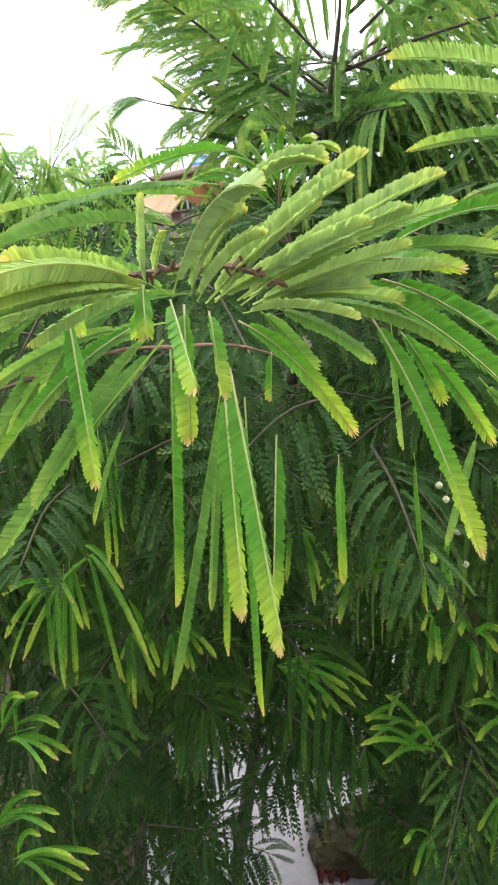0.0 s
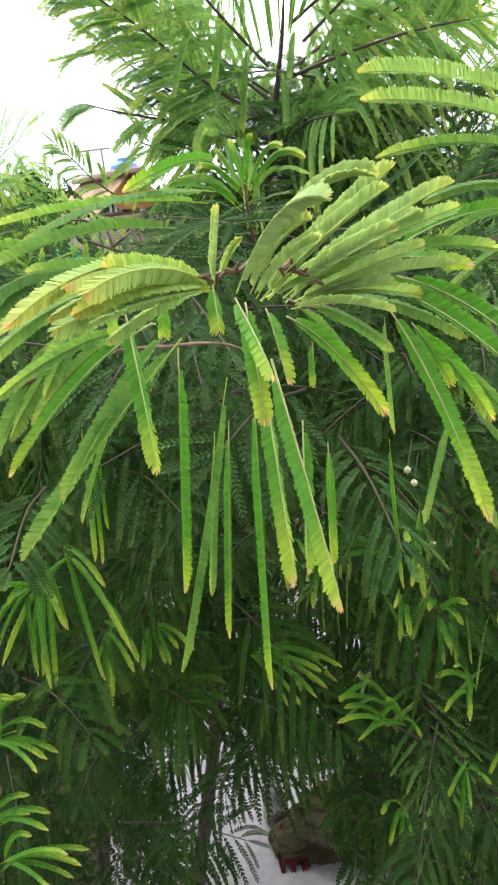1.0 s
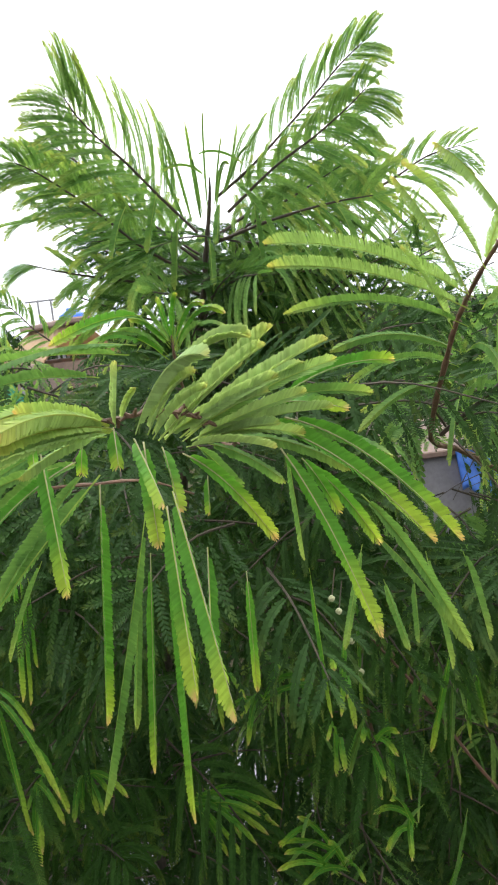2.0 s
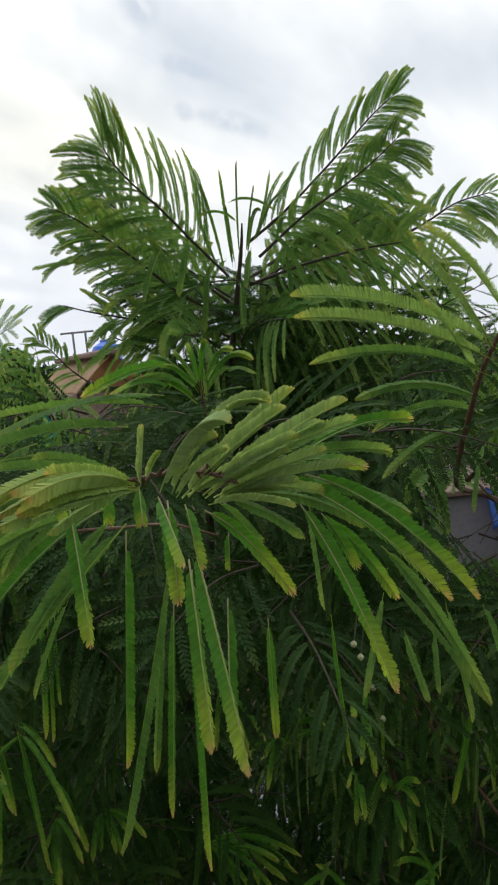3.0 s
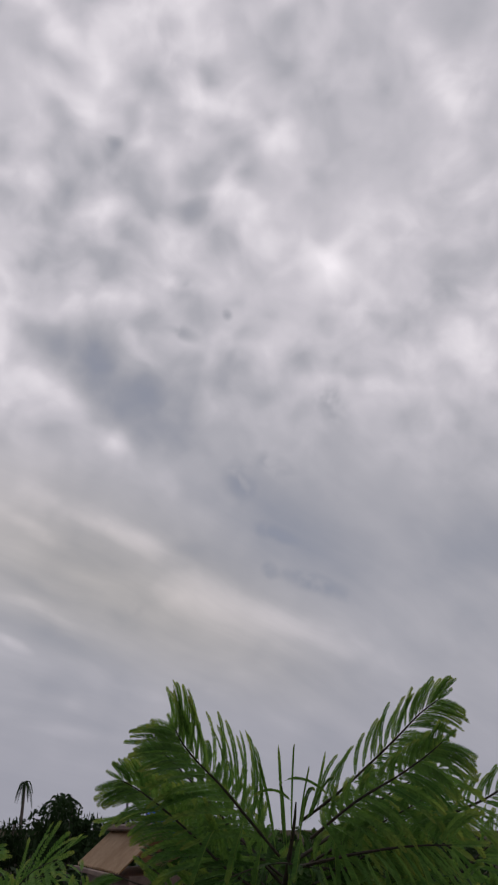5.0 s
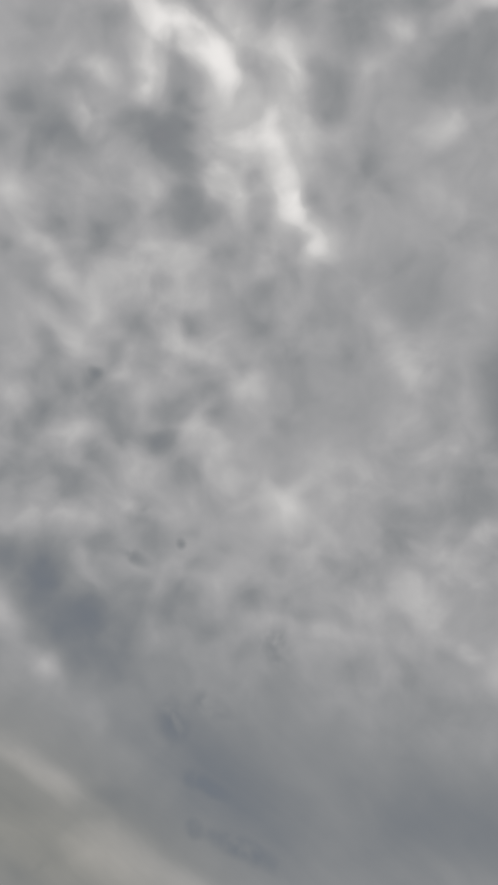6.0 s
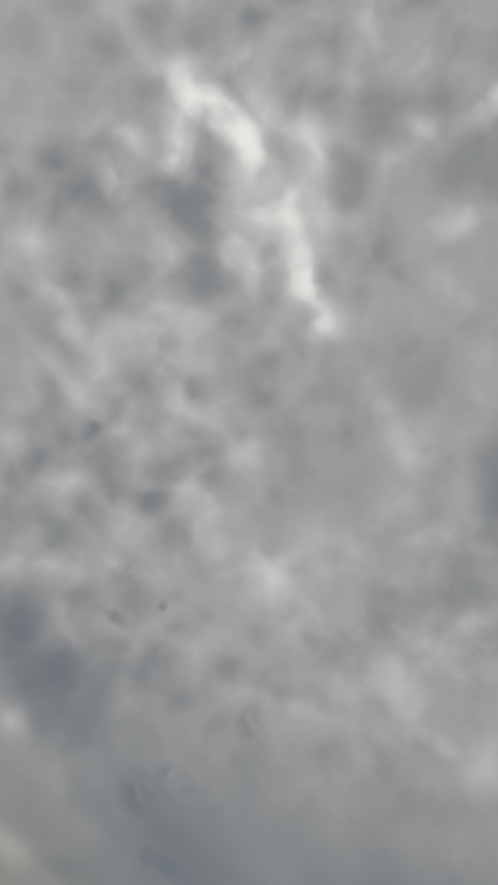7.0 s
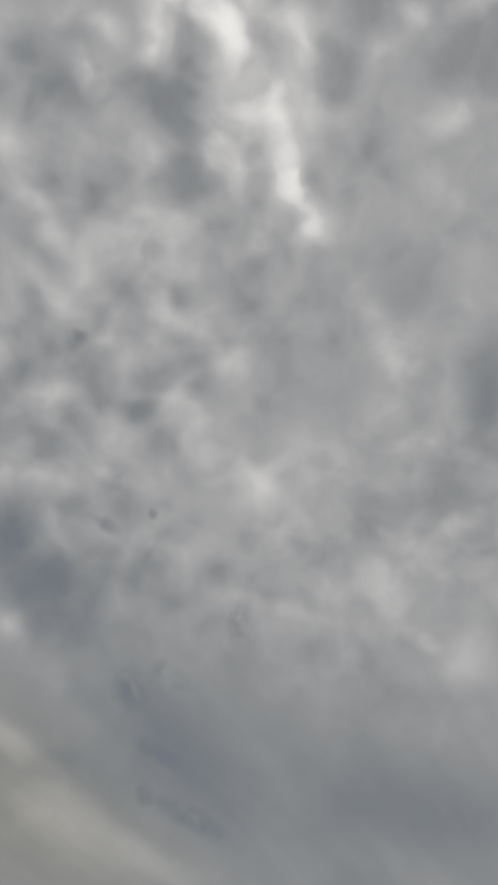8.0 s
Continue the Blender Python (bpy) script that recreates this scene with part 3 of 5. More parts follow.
SHOOTS = (
    ([(0.036, 1.480, 2.747), (0.142, 1.430, 2.771), (0.243, 1.400, 2.786), (0.321, 1.380, 2.789)], 17, 0.155, 0.34),
    ([(0.023, 1.500, 2.685), (0.135, 1.450, 2.680), (0.243, 1.400, 2.675)], 14, 0.150, 0.40),
    ([(0.010, 1.540, 2.666), (-0.065, 1.620, 2.784), (-0.118, 1.680, 2.880)], 10, 0.150, 0.10),
    ([(0.024, 1.540, 2.687), (0.136, 1.620, 2.785), (0.213, 1.700, 2.871)], 10, 0.150, 0.10),
    ([(-0.000, 1.500, 2.622), (-0.037, 1.380, 2.655), (-0.071, 1.280, 2.664)], 8, 0.140, 0.50),
    ([(0.013, 1.500, 2.643), (0.067, 1.380, 2.673), (0.100, 1.280, 2.673)], 8, 0.140, 0.50),
    ([(0.016, 1.520, 2.720), (-0.081, 1.560, 2.812), (-0.164, 1.580, 2.897), (-0.231, 1.600, 2.980)], 24, 0.155, 0.2),
    ([(0.005, 1.53, 2.66), (-0.10, 1.55, 2.72), (-0.20, 1.56, 2.79), (-0.27, 1.56, 2.85)], 22, 0.150, 0.28),
    ([(0.030, 1.53, 2.70), (0.15, 1.55, 2.75), (0.26, 1.57, 2.82), (0.34, 1.58, 2.86)], 20, 0.150, 0.28),
    ([(0.000, 1.54, 2.60), (-0.11, 1.53, 2.63), (-0.22, 1.52, 2.68)], 14, 0.140, 0.4),
    ([(0.020, 1.54, 2.62), (0.13, 1.53, 2.64), (0.25, 1.52, 2.66)], 14, 0.140, 0.4),
    ([(0.043, 1.500, 2.759), (0.159, 1.550, 2.829), (0.259, 1.580, 2.890), (0.347, 1.600, 2.929)], 22, 0.150, 0.2),
)


def hides_house(x, y, z):
    """Whether a point hides the house from the camera; leaves there are dropped."""
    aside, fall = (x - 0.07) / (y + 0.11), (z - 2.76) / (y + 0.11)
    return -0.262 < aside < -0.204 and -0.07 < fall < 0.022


def crown_leaves(line, n, upper, lower, sink, rng):
    """The leaf arcs along a crown shoot. upper, lower: the angles and lengths of that rank at the shoot's foot and at its tip."""
    line = np.asarray(line, float)
    arcs = []
    view = np.array((0.0, -1.0, 0.12))
    for i in range(n):
        for rank in (upper, lower):
            f = 0.08 + 0.92 * (i + rng.uniform(0.2, 0.8)) / n
            if rank is upper and rng.uniform() < 0.15 * (1 - f):
                continue
            x = f * (len(line) - 1)
            j = min(int(x), len(line) - 2)
            base = line[j] + (x - j) * (line[j + 1] - line[j])
            tang = unit(line[j + 1] - line[j])
            side = unit(np.cross(view, tang))
            side = side if side[2] > 0 else -side
            side = side if rank is upper else -side
            ang = radians(rank[0] + (rank[1] - rank[0]) * f + rng.normal(0, 4))
            size = (rank[2] + (rank[3] - rank[2]) * f) * rng.uniform(0.86, 1.1) * (1.0 if f < 0.9 else 1.0 - 2.2 * (f - 0.9))
            way = unit(tang * math.cos(ang) + side * math.sin(ang) + view * rng.uniform(-0.22, 0.22))
            d = sink * rng.uniform(0.4, 1.5) * (0.25 if rank is upper else 1.0)
            curl = tang * (-0.34 if rank is upper else 0.18)
            mid = base + unit(way + curl) * size * 0.55 + UP * size * (0.02 if rank is upper else 0.05)
            tip = base + way * size * (1 - 0.3 * d) - UP * size * d
            arcs.append((base, mid, tip, rank is upper))
    tang = unit(line[-1] - line[-2])
    arcs.append((line[-1], line[-1] + tang * 0.018, line[-1] + tang * 0.036, True))
    return arcs


for points, count, upper, lower, sink in CROWN:
    line = curve(points, 30)
    b = Batch()
    tube(b, line, 0.0028, 0.0009, 6, 0.1, rng, 0.2)
    grown("branch", b, M_STEM, tree)
    for p0, p1, p2, edge_on in crown_leaves(line, count, upper, lower, sink, rng):
        if hides_house(*p2) and hides_house(*p1):
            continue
        b = Batch()
        feather(b, p0, p1, p2, 0.0052 if edge_on else 0.0074, 44, unit((rng.normal(0, 0.45), -0.75, 0.5)), rng, 0.25, 0.7, None, 0.05, False, 0.95)
        grown("leaf", b, M_GREEN, tree)
behind = Batch()
for order, (points, count, size, sink) in enumerate(SHOOTS):
    line = curve(points, 24)
    b = Batch()
    tube(b, line, 0.0034, 0.0011, 6, 0.1, rng, 0.2)
    grown("branch", b, M_STEM, tree)
    for p0, p1, p2, long in spray_leaves(line, count, size, rng, 1.0, sink, (0.0, -0.95, 0.3), 0.12, 0.68):
        if hides_house(*p2) or hides_house(*p1):
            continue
        b = Batch() if order < 2 else behind
        upright = abs((p2 - p0)[2]) > 0.75 * long
        feather(b, p0, p1, p2, 0.0043 if upright else 0.0079, 44, unit((rng.normal(0, 0.45), -0.75, 0.5)), rng, 0.25, 0.7, None, 0.05, False, 0.95)
        if order < 2:
            grown("leaf", b, M_GREEN, tree)
grown("foliage", behind, M_GREEN, tree, "green leaf sprays behind the crown shoots", "stuff")

# the shoot that reaches out to the camera
b = Batch()
tube(b, curve([(-0.02, 1.60, 2.40), (0.00, 1.2, 2.43), (0.012, 0.8, 2.48), (0.012, 0.57, 2.518), (0.004, 0.46, 2.543), (-0.02, 0.408, 2.562), (-0.056, 0.396, 2.563)], 70), 0.0016, 0.0007, 8, 0.25, rng, 0.6)
for at in curve([(0.012, 0.57, 2.518), (0.004, 0.46, 2.543), (-0.02, 0.408, 2.562), (-0.056, 0.396, 2.563)], 46):
    # swollen leaf bases
    away = unit(rng.normal(0, 1, 3))
    tube(b, [at, at + away * rng.uniform(0.003, 0.006)], 0.0014, 0.0005, 5)
grown("branch", b, M_TWIG, tree, "reddish-brown knotted shoot")
for line, r0, r1, label in (
    ([(-0.038, 0.980, 2.594), (-0.038, 0.990, 2.566), (-0.033, 1.050, 2.518), (-0.012, 1.300, 2.426)], 0.0014, 0.0022, "short upright side shoot"),
    ([(-0.292, 0.700, 2.443), (-0.229, 0.700, 2.460), (-0.160, 0.700, 2.476), (-0.115, 0.720, 2.472), (-0.072, 0.780, 2.457), (-0.035, 0.950, 2.401)], 0.0016, 0.0011, "bare brown twig"),
):
    b = Batch()
    tube(b, curve(line, 24), r0, r1, 7, 0.2, rng, 0.4)
    grown("branch", b, M_TWIG, tree, label)
KINDS = {"o": M_RIPE, "q": M_SOFT, "y": M_YOUNG, "t": M_YOUNG, "g": M_GREEN, "p": M_PALE, "s": M_PALE}


def near_leaf(base, tip, sag, width, kind, owner=None):
    """One leaf of a near shoot. y, t: young and yellow-tipped; g: green; p: downy, its leaflets folded together; q: downy, broad and open; o: turning olive and orange; s: a short folded bud leaf."""
    p0, p2 = np.array(base), np.array(tip)
    p1 = (p0 + p2) / 2 + UP * sag * (1.1 if kind in "ps" else 1.9)
    long = np.linalg.norm(p2 - p0)
    pairs = max(16, int(long / (0.0016 if kind in "yt" else 0.0018 if kind == "g" else 0.0011)))
    tone = {"y": 0.5, "t": 0.8, "g": 0.3, "p": 0.5, "q": 0.4, "o": 0.6, "s": 0.8}[kind] + rng.uniform(-0.2, 0.2)
    b = Batch()
    if kind in "ps":
        # the rows stand up together from the midrib, seen from the side
        across = unit(np.cross(p2 - p0, (0, -1, 0)) + rng.normal(0, 0.12, 3))
        across = across if across[2] > 0 else -across
        p0, p1, p2 = (q - across * width * 0.4 for q in (p0, p1, p2))
        feather(b, p0, p1, p2, width * 0.44, pairs, across + np.array((0, -0.5, 0)), rng, 1.0, 0.75, tone, 0.07, True, 1.9)
    else:
        face = unit((rng.normal(0, 0.75), -0.8, 0.45))
        feather(b, p0, p1, p2, width * 0.46, pairs, face, rng, rng.choice([-0.65, 0.75]), 0.66, tone, 0.08, True, 1.4)
    leaf = grown("leaf", b, KINDS[kind], owner or tree)
    if kind in "yt" and p0[1] < 0.75:
        # the raised midrib on the upper side
        s = np.linspace(0.0, 0.94, 12)
        b = Batch()
        tube(b, bezier(p0, p1, p2, s) + unit(face + np.array((0, -0.4, 0))) * width * 0.06, width * 0.040, width * 0.014, 5)
        grown("midrib", b, M_RIB, leaf, "raised pale midrib")


near_leaf((-0.036, 0.400, 2.550), (-0.032, 0.364, 2.508), 0.000, 0.0106, 't')
near_leaf((-0.040, 0.395, 2.553), (-0.027, 0.360, 2.527), 0.001, 0.0089, 't')
near_leaf((-0.028, 0.405, 2.546), (-0.022, 0.380, 2.519), 0.002, 0.0082, 't')
near_leaf((-0.048, 0.390, 2.560), (-0.047, 0.381, 2.543), 0.000, 0.0080, 't')
near_leaf((-0.019, 0.420, 2.539), (0.024, 0.432, 2.485), 0.007, 0.0103, 't')
near_leaf((0.034, 0.470, 2.529), (0.082, 0.461, 2.408), 0.011, 0.0126, 't')
near_leaf((0.011, 0.470, 2.547), (0.113, 0.444, 2.468), 0.016, 0.0135, 'y')
near_leaf((0.040, 0.480, 2.543), (0.135, 0.465, 2.460), 0.014, 0.0134, 'y')
near_leaf((-0.092, 0.430, 2.546), (-0.085, 0.410, 2.475), 0.005, 0.0104, 'y')
near_leaf((-0.028, 0.440, 2.516), (-0.008, 0.368, 2.420), 0.002, 0.0119, 't')
near_leaf((-0.033, 0.450, 2.506), (-0.027, 0.400, 2.416), 0.001, 0.0113, 't')
near_leaf((-0.042, 0.580, 2.464), (-0.053, 0.587, 2.218), 0.000, 0.0114, 'y')
near_leaf((-0.093, 0.610, 2.492), (-0.116, 0.615, 2.296), 0.000, 0.0145, 'y')
near_leaf((-0.061, 0.610, 2.467), (-0.127, 0.608, 2.227), -0.002, 0.0129, 'g')
near_leaf((-0.067, 0.660, 2.419), (-0.089, 0.660, 2.220), 0.000, 0.0097, 'y')
near_leaf((-0.081, 0.680, 2.405), (-0.102, 0.670, 2.258), 0.000, 0.0098, 'g')
near_leaf((0.012, 0.690, 2.382), (0.009, 0.690, 2.268), 0.000, 0.0100, 'y')
near_leaf((-0.014, 0.480, 2.471), (-0.020, 0.450, 2.394), 0.000, 0.0098, 'y')
near_leaf((-0.008, 0.430, 2.524), (-0.009, 0.420, 2.506), 0.000, 0.0054, 't')
near_leaf((-0.112, 0.500, 2.547), (-0.113, 0.500, 2.525), 0.000, 0.0081, 't')
near_leaf((-0.086, 0.520, 2.535), (-0.089, 0.520, 2.518), 0.000, 0.0099, 't')
near_leaf((0.049, 0.490, 2.516), (0.067, 0.480, 2.482), 0.003, 0.0093, 'y')
near_leaf((0.053, 0.500, 2.510), (0.093, 0.495, 2.455), 0.006, 0.0111, 'y')
near_leaf((0.106, 0.610, 2.459), (0.181, 0.600, 2.324), 0.013, 0.0127, 'g')
near_leaf((0.161, 0.640, 2.396), (0.176, 0.640, 2.290), 0.000, 0.0095, 'g')
near_leaf((0.128, 0.660, 2.369), (0.146, 0.660, 2.302), 0.000, 0.0086, 'g')
near_leaf((-0.057, 0.400, 2.566), (-0.113, 0.330, 2.561), 0.011, 0.0089, 'o')
near_leaf((-0.057, 0.405, 2.562), (-0.127, 0.345, 2.553), 0.009, 0.0088, 'q')
near_leaf((-0.056, 0.400, 2.565), (-0.102, 0.345, 2.567), 0.008, 0.0082, 'o')
near_leaf((-0.057, 0.410, 2.561), (-0.107, 0.360, 2.558), 0.006, 0.0086, 'o')
near_leaf((-0.057, 0.410, 2.558), (-0.101, 0.375, 2.549), 0.004, 0.0083, 'q')
near_leaf((-0.057, 0.415, 2.555), (-0.094, 0.390, 2.542), 0.003, 0.0081, 'q')
near_leaf((-0.051, 0.395, 2.561), (-0.085, 0.330, 2.569), 0.007, 0.0110, 'o')
near_leaf((-0.048, 0.392, 2.562), (-0.042, 0.382, 2.592), 0.000, 0.0062, 's')
near_leaf((-0.045, 0.395, 2.563), (-0.034, 0.375, 2.578), 0.004, 0.0048, 's')
near_leaf((-0.036, 0.400, 2.555), (0.001, 0.375, 2.589), 0.022, 0.0107, 'p')
near_leaf((-0.035, 0.405, 2.555), (0.015, 0.395, 2.596), 0.026, 0.0111, 'p')
near_leaf((-0.029, 0.410, 2.553), (0.035, 0.440, 2.601), 0.004, 0.0119, 'p')
near_leaf((-0.025, 0.415, 2.552), (0.017, 0.430, 2.583), 0.003, 0.0112, 'p')
near_leaf((-0.022, 0.425, 2.550), (0.065, 0.470, 2.589), 0.007, 0.0121, 'p')
near_leaf((-0.018, 0.430, 2.548), (0.054, 0.480, 2.577), 0.006, 0.0110, 'p')
near_leaf((-0.012, 0.430, 2.546), (0.055, 0.470, 2.560), 0.004, 0.0109, 'p')
near_leaf((-0.011, 0.440, 2.543), (0.036, 0.450, 2.546), 0.004, 0.0101, 'p')
near_leaf((-0.017, 0.420, 2.545), (0.027, 0.420, 2.539), 0.006, 0.0088, 'p')
near_leaf((0.043, 0.500, 2.554), (0.112, 0.500, 2.568), 0.007, 0.0110, 'y')
near_leaf((0.015, 0.480, 2.549), (0.076, 0.470, 2.545), 0.006, 0.0103, 'y')
near_leaf((0.022, 0.490, 2.549), (0.097, 0.500, 2.549), 0.006, 0.0101, 'g')
near_leaf((0.035, 0.500, 2.535), (0.107, 0.500, 2.508), 0.007, 0.0110, 'g')
near_leaf((-0.060, 0.430, 2.559), (-0.142, 0.460, 2.567), 0.004, 0.0080, 'g')
near_leaf((-0.064, 0.430, 2.557), (-0.161, 0.420, 2.530), 0.014, 0.0100, 'g')
near_leaf((0.051, 0.600, 2.500), (0.058, 0.620, 2.409), 0.005, 0.0080, 'g')
near_leaf((0.112, 0.620, 2.427), (0.178, 0.600, 2.328), 0.009, 0.0100, 'g')
near_leaf((-0.082, 0.550, 2.510), (-0.200, 0.520, 2.383), 0.005, 0.0160, 'g')
near_leaf((-0.093, 0.570, 2.512), (-0.166, 0.520, 2.423), 0.006, 0.0130, 'g')
near_leaf((-0.106, 0.600, 2.513), (-0.207, 0.550, 2.430), 0.013, 0.0120, 'y')
near_leaf((-0.124, 0.620, 2.507), (-0.218, 0.580, 2.475), 0.009, 0.0120, 'g')
near_leaf((-0.055, 0.750, 2.617), (-0.113, 0.600, 2.599), 0.007, 0.0120, 'y')
near_leaf((-0.051, 0.395, 2.560), (-0.092, 0.335, 2.572), 0.007, 0.0111, 'o')
near_leaf((-0.050, 0.395, 2.559), (-0.093, 0.340, 2.561), 0.005, 0.0107, 'o')
near_leaf((-0.050, 0.400, 2.558), (-0.104, 0.350, 2.555), 0.004, 0.0110, 'q')
near_leaf((-0.050, 0.400, 2.557), (-0.097, 0.360, 2.555), 0.003, 0.0106, 'q')
near_leaf((-0.051, 0.400, 2.560), (-0.084, 0.360, 2.574), 0.003, 0.0095, 'o')
near_leaf((-0.051, 0.410, 2.555), (-0.091, 0.390, 2.554), 0.002, 0.0101, 'q')
near_leaf((-0.032, 0.405, 2.554), (-0.004, 0.400, 2.576), 0.007, 0.0100, 'p')
near_leaf((-0.031, 0.410, 2.553), (0.025, 0.420, 2.591), 0.005, 0.0110, 'p')
near_leaf((-0.024, 0.420, 2.550), (0.038, 0.450, 2.571), 0.004, 0.0110, 'p')
near_leaf((-0.020, 0.420, 2.549), (0.025, 0.440, 2.564), 0.005, 0.0102, 'p')
near_leaf((-0.015, 0.430, 2.547), (0.075, 0.490, 2.573), 0.004, 0.0105, 'q')
near_leaf((-0.011, 0.440, 2.544), (0.063, 0.470, 2.548), 0.006, 0.0104, 'p')
near_leaf((-0.008, 0.440, 2.543), (0.048, 0.460, 2.535), 0.004, 0.0096, 'q')
near_leaf((-0.036, 0.400, 2.556), (-0.010, 0.380, 2.584), 0.009, 0.0097, 'p')
near_leaf((-0.006, 0.450, 2.538), (0.036, 0.470, 2.507), 0.004, 0.0086, 'g')
near_leaf((-0.012, 0.440, 2.539), (0.009, 0.450, 2.510), 0.002, 0.0076, 'g')
near_leaf((0.004, 0.460, 2.539), (0.076, 0.480, 2.508), 0.007, 0.0095, 'g')
near_leaf((-0.045, 0.980, 2.565), (-0.136, 0.880, 2.592), 0.024, 0.0130, 'y')
near_leaf((-0.044, 0.980, 2.570), (-0.122, 0.900, 2.600), 0.020, 0.0120, 'g')
near_leaf((-0.042, 0.980, 2.579), (-0.092, 0.940, 2.630), 0.012, 0.0105, 'g')
near_leaf((-0.041, 0.980, 2.583), (-0.082, 0.930, 2.619), 0.010, 0.0095, 'y')
near_leaf((-0.040, 0.980, 2.586), (-0.065, 0.960, 2.633), 0.004, 0.0085, 'g')
near_leaf((-0.039, 0.980, 2.590), (-0.050, 0.970, 2.641), 0.000, 0.0080, 'y')
near_leaf((-0.038, 0.980, 2.586), (-0.025, 0.960, 2.641), 0.012, 0.0100, 'y')
near_leaf((-0.037, 0.980, 2.583), (0.004, 0.950, 2.628), 0.020, 0.0105, 'y')
near_leaf((-0.037, 0.980, 2.577), (0.028, 0.950, 2.614), 0.026, 0.0105, 'y')
near_leaf((-0.036, 0.980, 2.571), (0.030, 0.930, 2.598), 0.022, 0.0100, 'g')
near_leaf((-0.056, 0.660, 2.592), (-0.176, 0.580, 2.579), 0.012, 0.0130, 'g')
near_leaf((-0.062, 0.660, 2.585), (-0.199, 0.600, 2.587), 0.007, 0.0140, 'g')
near_leaf((-0.083, 0.620, 2.572), (-0.190, 0.550, 2.564), 0.010, 0.0130, 'g')
near_leaf((-0.100, 0.660, 2.522), (-0.155, 0.600, 2.555), 0.009, 0.0120, 'g')
near_leaf((-0.095, 0.700, 2.516), (-0.198, 0.640, 2.487), 0.013, 0.0130, 'g')
near_leaf((-0.237, 0.850, 2.368), (-0.251, 0.850, 2.211), 0.000, 0.0100, 'y')
near_leaf((-0.233, 0.860, 2.357), (-0.246, 0.860, 2.202), 0.000, 0.0100, 'y')
near_leaf((-0.225, 0.860, 2.350), (-0.230, 0.860, 2.246), -0.005, 0.0090, 'y')
near_leaf((-0.192, 0.800, 2.384), (-0.246, 0.820, 2.273), 0.004, 0.0110, 'g')
near_leaf((-0.369, 1.000, 2.135), (-0.401, 1.000, 1.962), 0.000, 0.0110, 'y')
near_leaf((-0.360, 1.000, 2.142), (-0.385, 1.000, 1.942), 0.000, 0.0110, 'y')
near_leaf((-0.357, 1.000, 2.134), (-0.349, 1.000, 2.034), 0.010, 0.0110, 'y')
near_leaf((-0.330, 1.000, 2.130), (-0.312, 1.000, 1.946), 0.007, 0.0120, 'y')
near_leaf((-0.305, 1.050, 2.049), (-0.261, 1.000, 1.970), 0.008, 0.0120, 'y')
near_leaf((-0.329, 1.100, 1.959), (-0.339, 1.100, 1.823), 0.000, 0.0120, 't')
near_leaf((0.117, 0.850, 2.238), (0.104, 0.850, 2.141), 0.003, 0.0090, 'y')
near_leaf((0.080, 0.800, 2.340), (0.091, 0.820, 2.158), 0.000, 0.0080, 'y')
near_leaf((0.129, 0.750, 2.374), (0.102, 0.750, 2.268), 0.000, 0.0090, 'g')
near_leaf((0.177, 0.750, 2.332), (0.178, 0.750, 2.265), 0.000, 0.0090, 'g')
near_leaf((0.268, 0.950, 2.156), (0.231, 0.950, 2.017), 0.000, 0.0110, 'y')
near_leaf((0.185, 1.000, 2.053), (0.187, 1.000, 1.925), 0.000, 0.0100, 'y')
near_leaf((0.158, 1.000, 2.056), (0.126, 1.000, 1.967), 0.000, 0.0100, 'g')
near_leaf((0.186, 0.620, 2.399), (0.196, 0.600, 2.331), 0.005, 0.0100, 'g')
near_leaf((-0.048, 1.360, 2.825), (-0.073, 1.330, 2.730), 0.004, 0.0165, 'g')
near_leaf((-0.016, 1.360, 2.787), (-0.035, 1.330, 2.666), 0.004, 0.0165, 'g')
near_leaf((0.113, 1.360, 2.790), (0.112, 1.330, 2.686), 0.003, 0.0165, 'g')
near_leaf((0.086, 1.360, 2.827), (0.158, 1.330, 2.678), 0.025, 0.0165, 'g')
near_leaf((0.200, 1.360, 2.756), (0.218, 1.330, 2.662), 0.008, 0.0165, 'g')
near_leaf((0.032, 1.360, 2.744), (0.027, 1.330, 2.668), 0.000, 0.0165, 'g')
near_leaf((-0.101, 1.360, 2.811), (-0.132, 1.330, 2.728), 0.008, 0.0165, 'g')
near_leaf((0.254, 1.360, 2.773), (0.278, 1.330, 2.684), 0.012, 0.0165, 'g')
near_leaf((0.056, 1.360, 2.803), (0.042, 1.330, 2.734), 0.000, 0.0165, 'g')
near_leaf((-0.161, 0.740, 2.528), (-0.282, 0.660, 2.444), 0.020, 0.0175, 'g')
near_leaf((-0.151, 0.740, 2.511), (-0.244, 0.660, 2.422), 0.018, 0.0175, 'g')
near_leaf((-0.172, 0.740, 2.541), (-0.275, 0.660, 2.508), 0.020, 0.0175, 'g')
near_leaf((-0.217, 0.740, 2.564), (-0.273, 0.660, 2.543), 0.012, 0.0175, 'g')
near_leaf((-0.125, 0.740, 2.489), (-0.223, 0.660, 2.432), 0.018, 0.0175, 'g')
near_leaf((-0.187, 0.740, 2.556), (-0.273, 0.660, 2.474), 0.020, 0.0175, 'g')
near_leaf((-0.133, 0.740, 2.526), (-0.209, 0.660, 2.454), 0.020, 0.0175, 'g')
near_leaf((-0.235, 0.740, 2.530), (-0.282, 0.660, 2.444), 0.015, 0.0175, 'g')
near_leaf((-0.203, 0.740, 2.490), (-0.267, 0.660, 2.396), 0.012, 0.0175, 'g')
near_leaf((0.037, 1.460, 2.797), (0.047, 1.407, 2.959), 0.012, 0.0072, 'g')
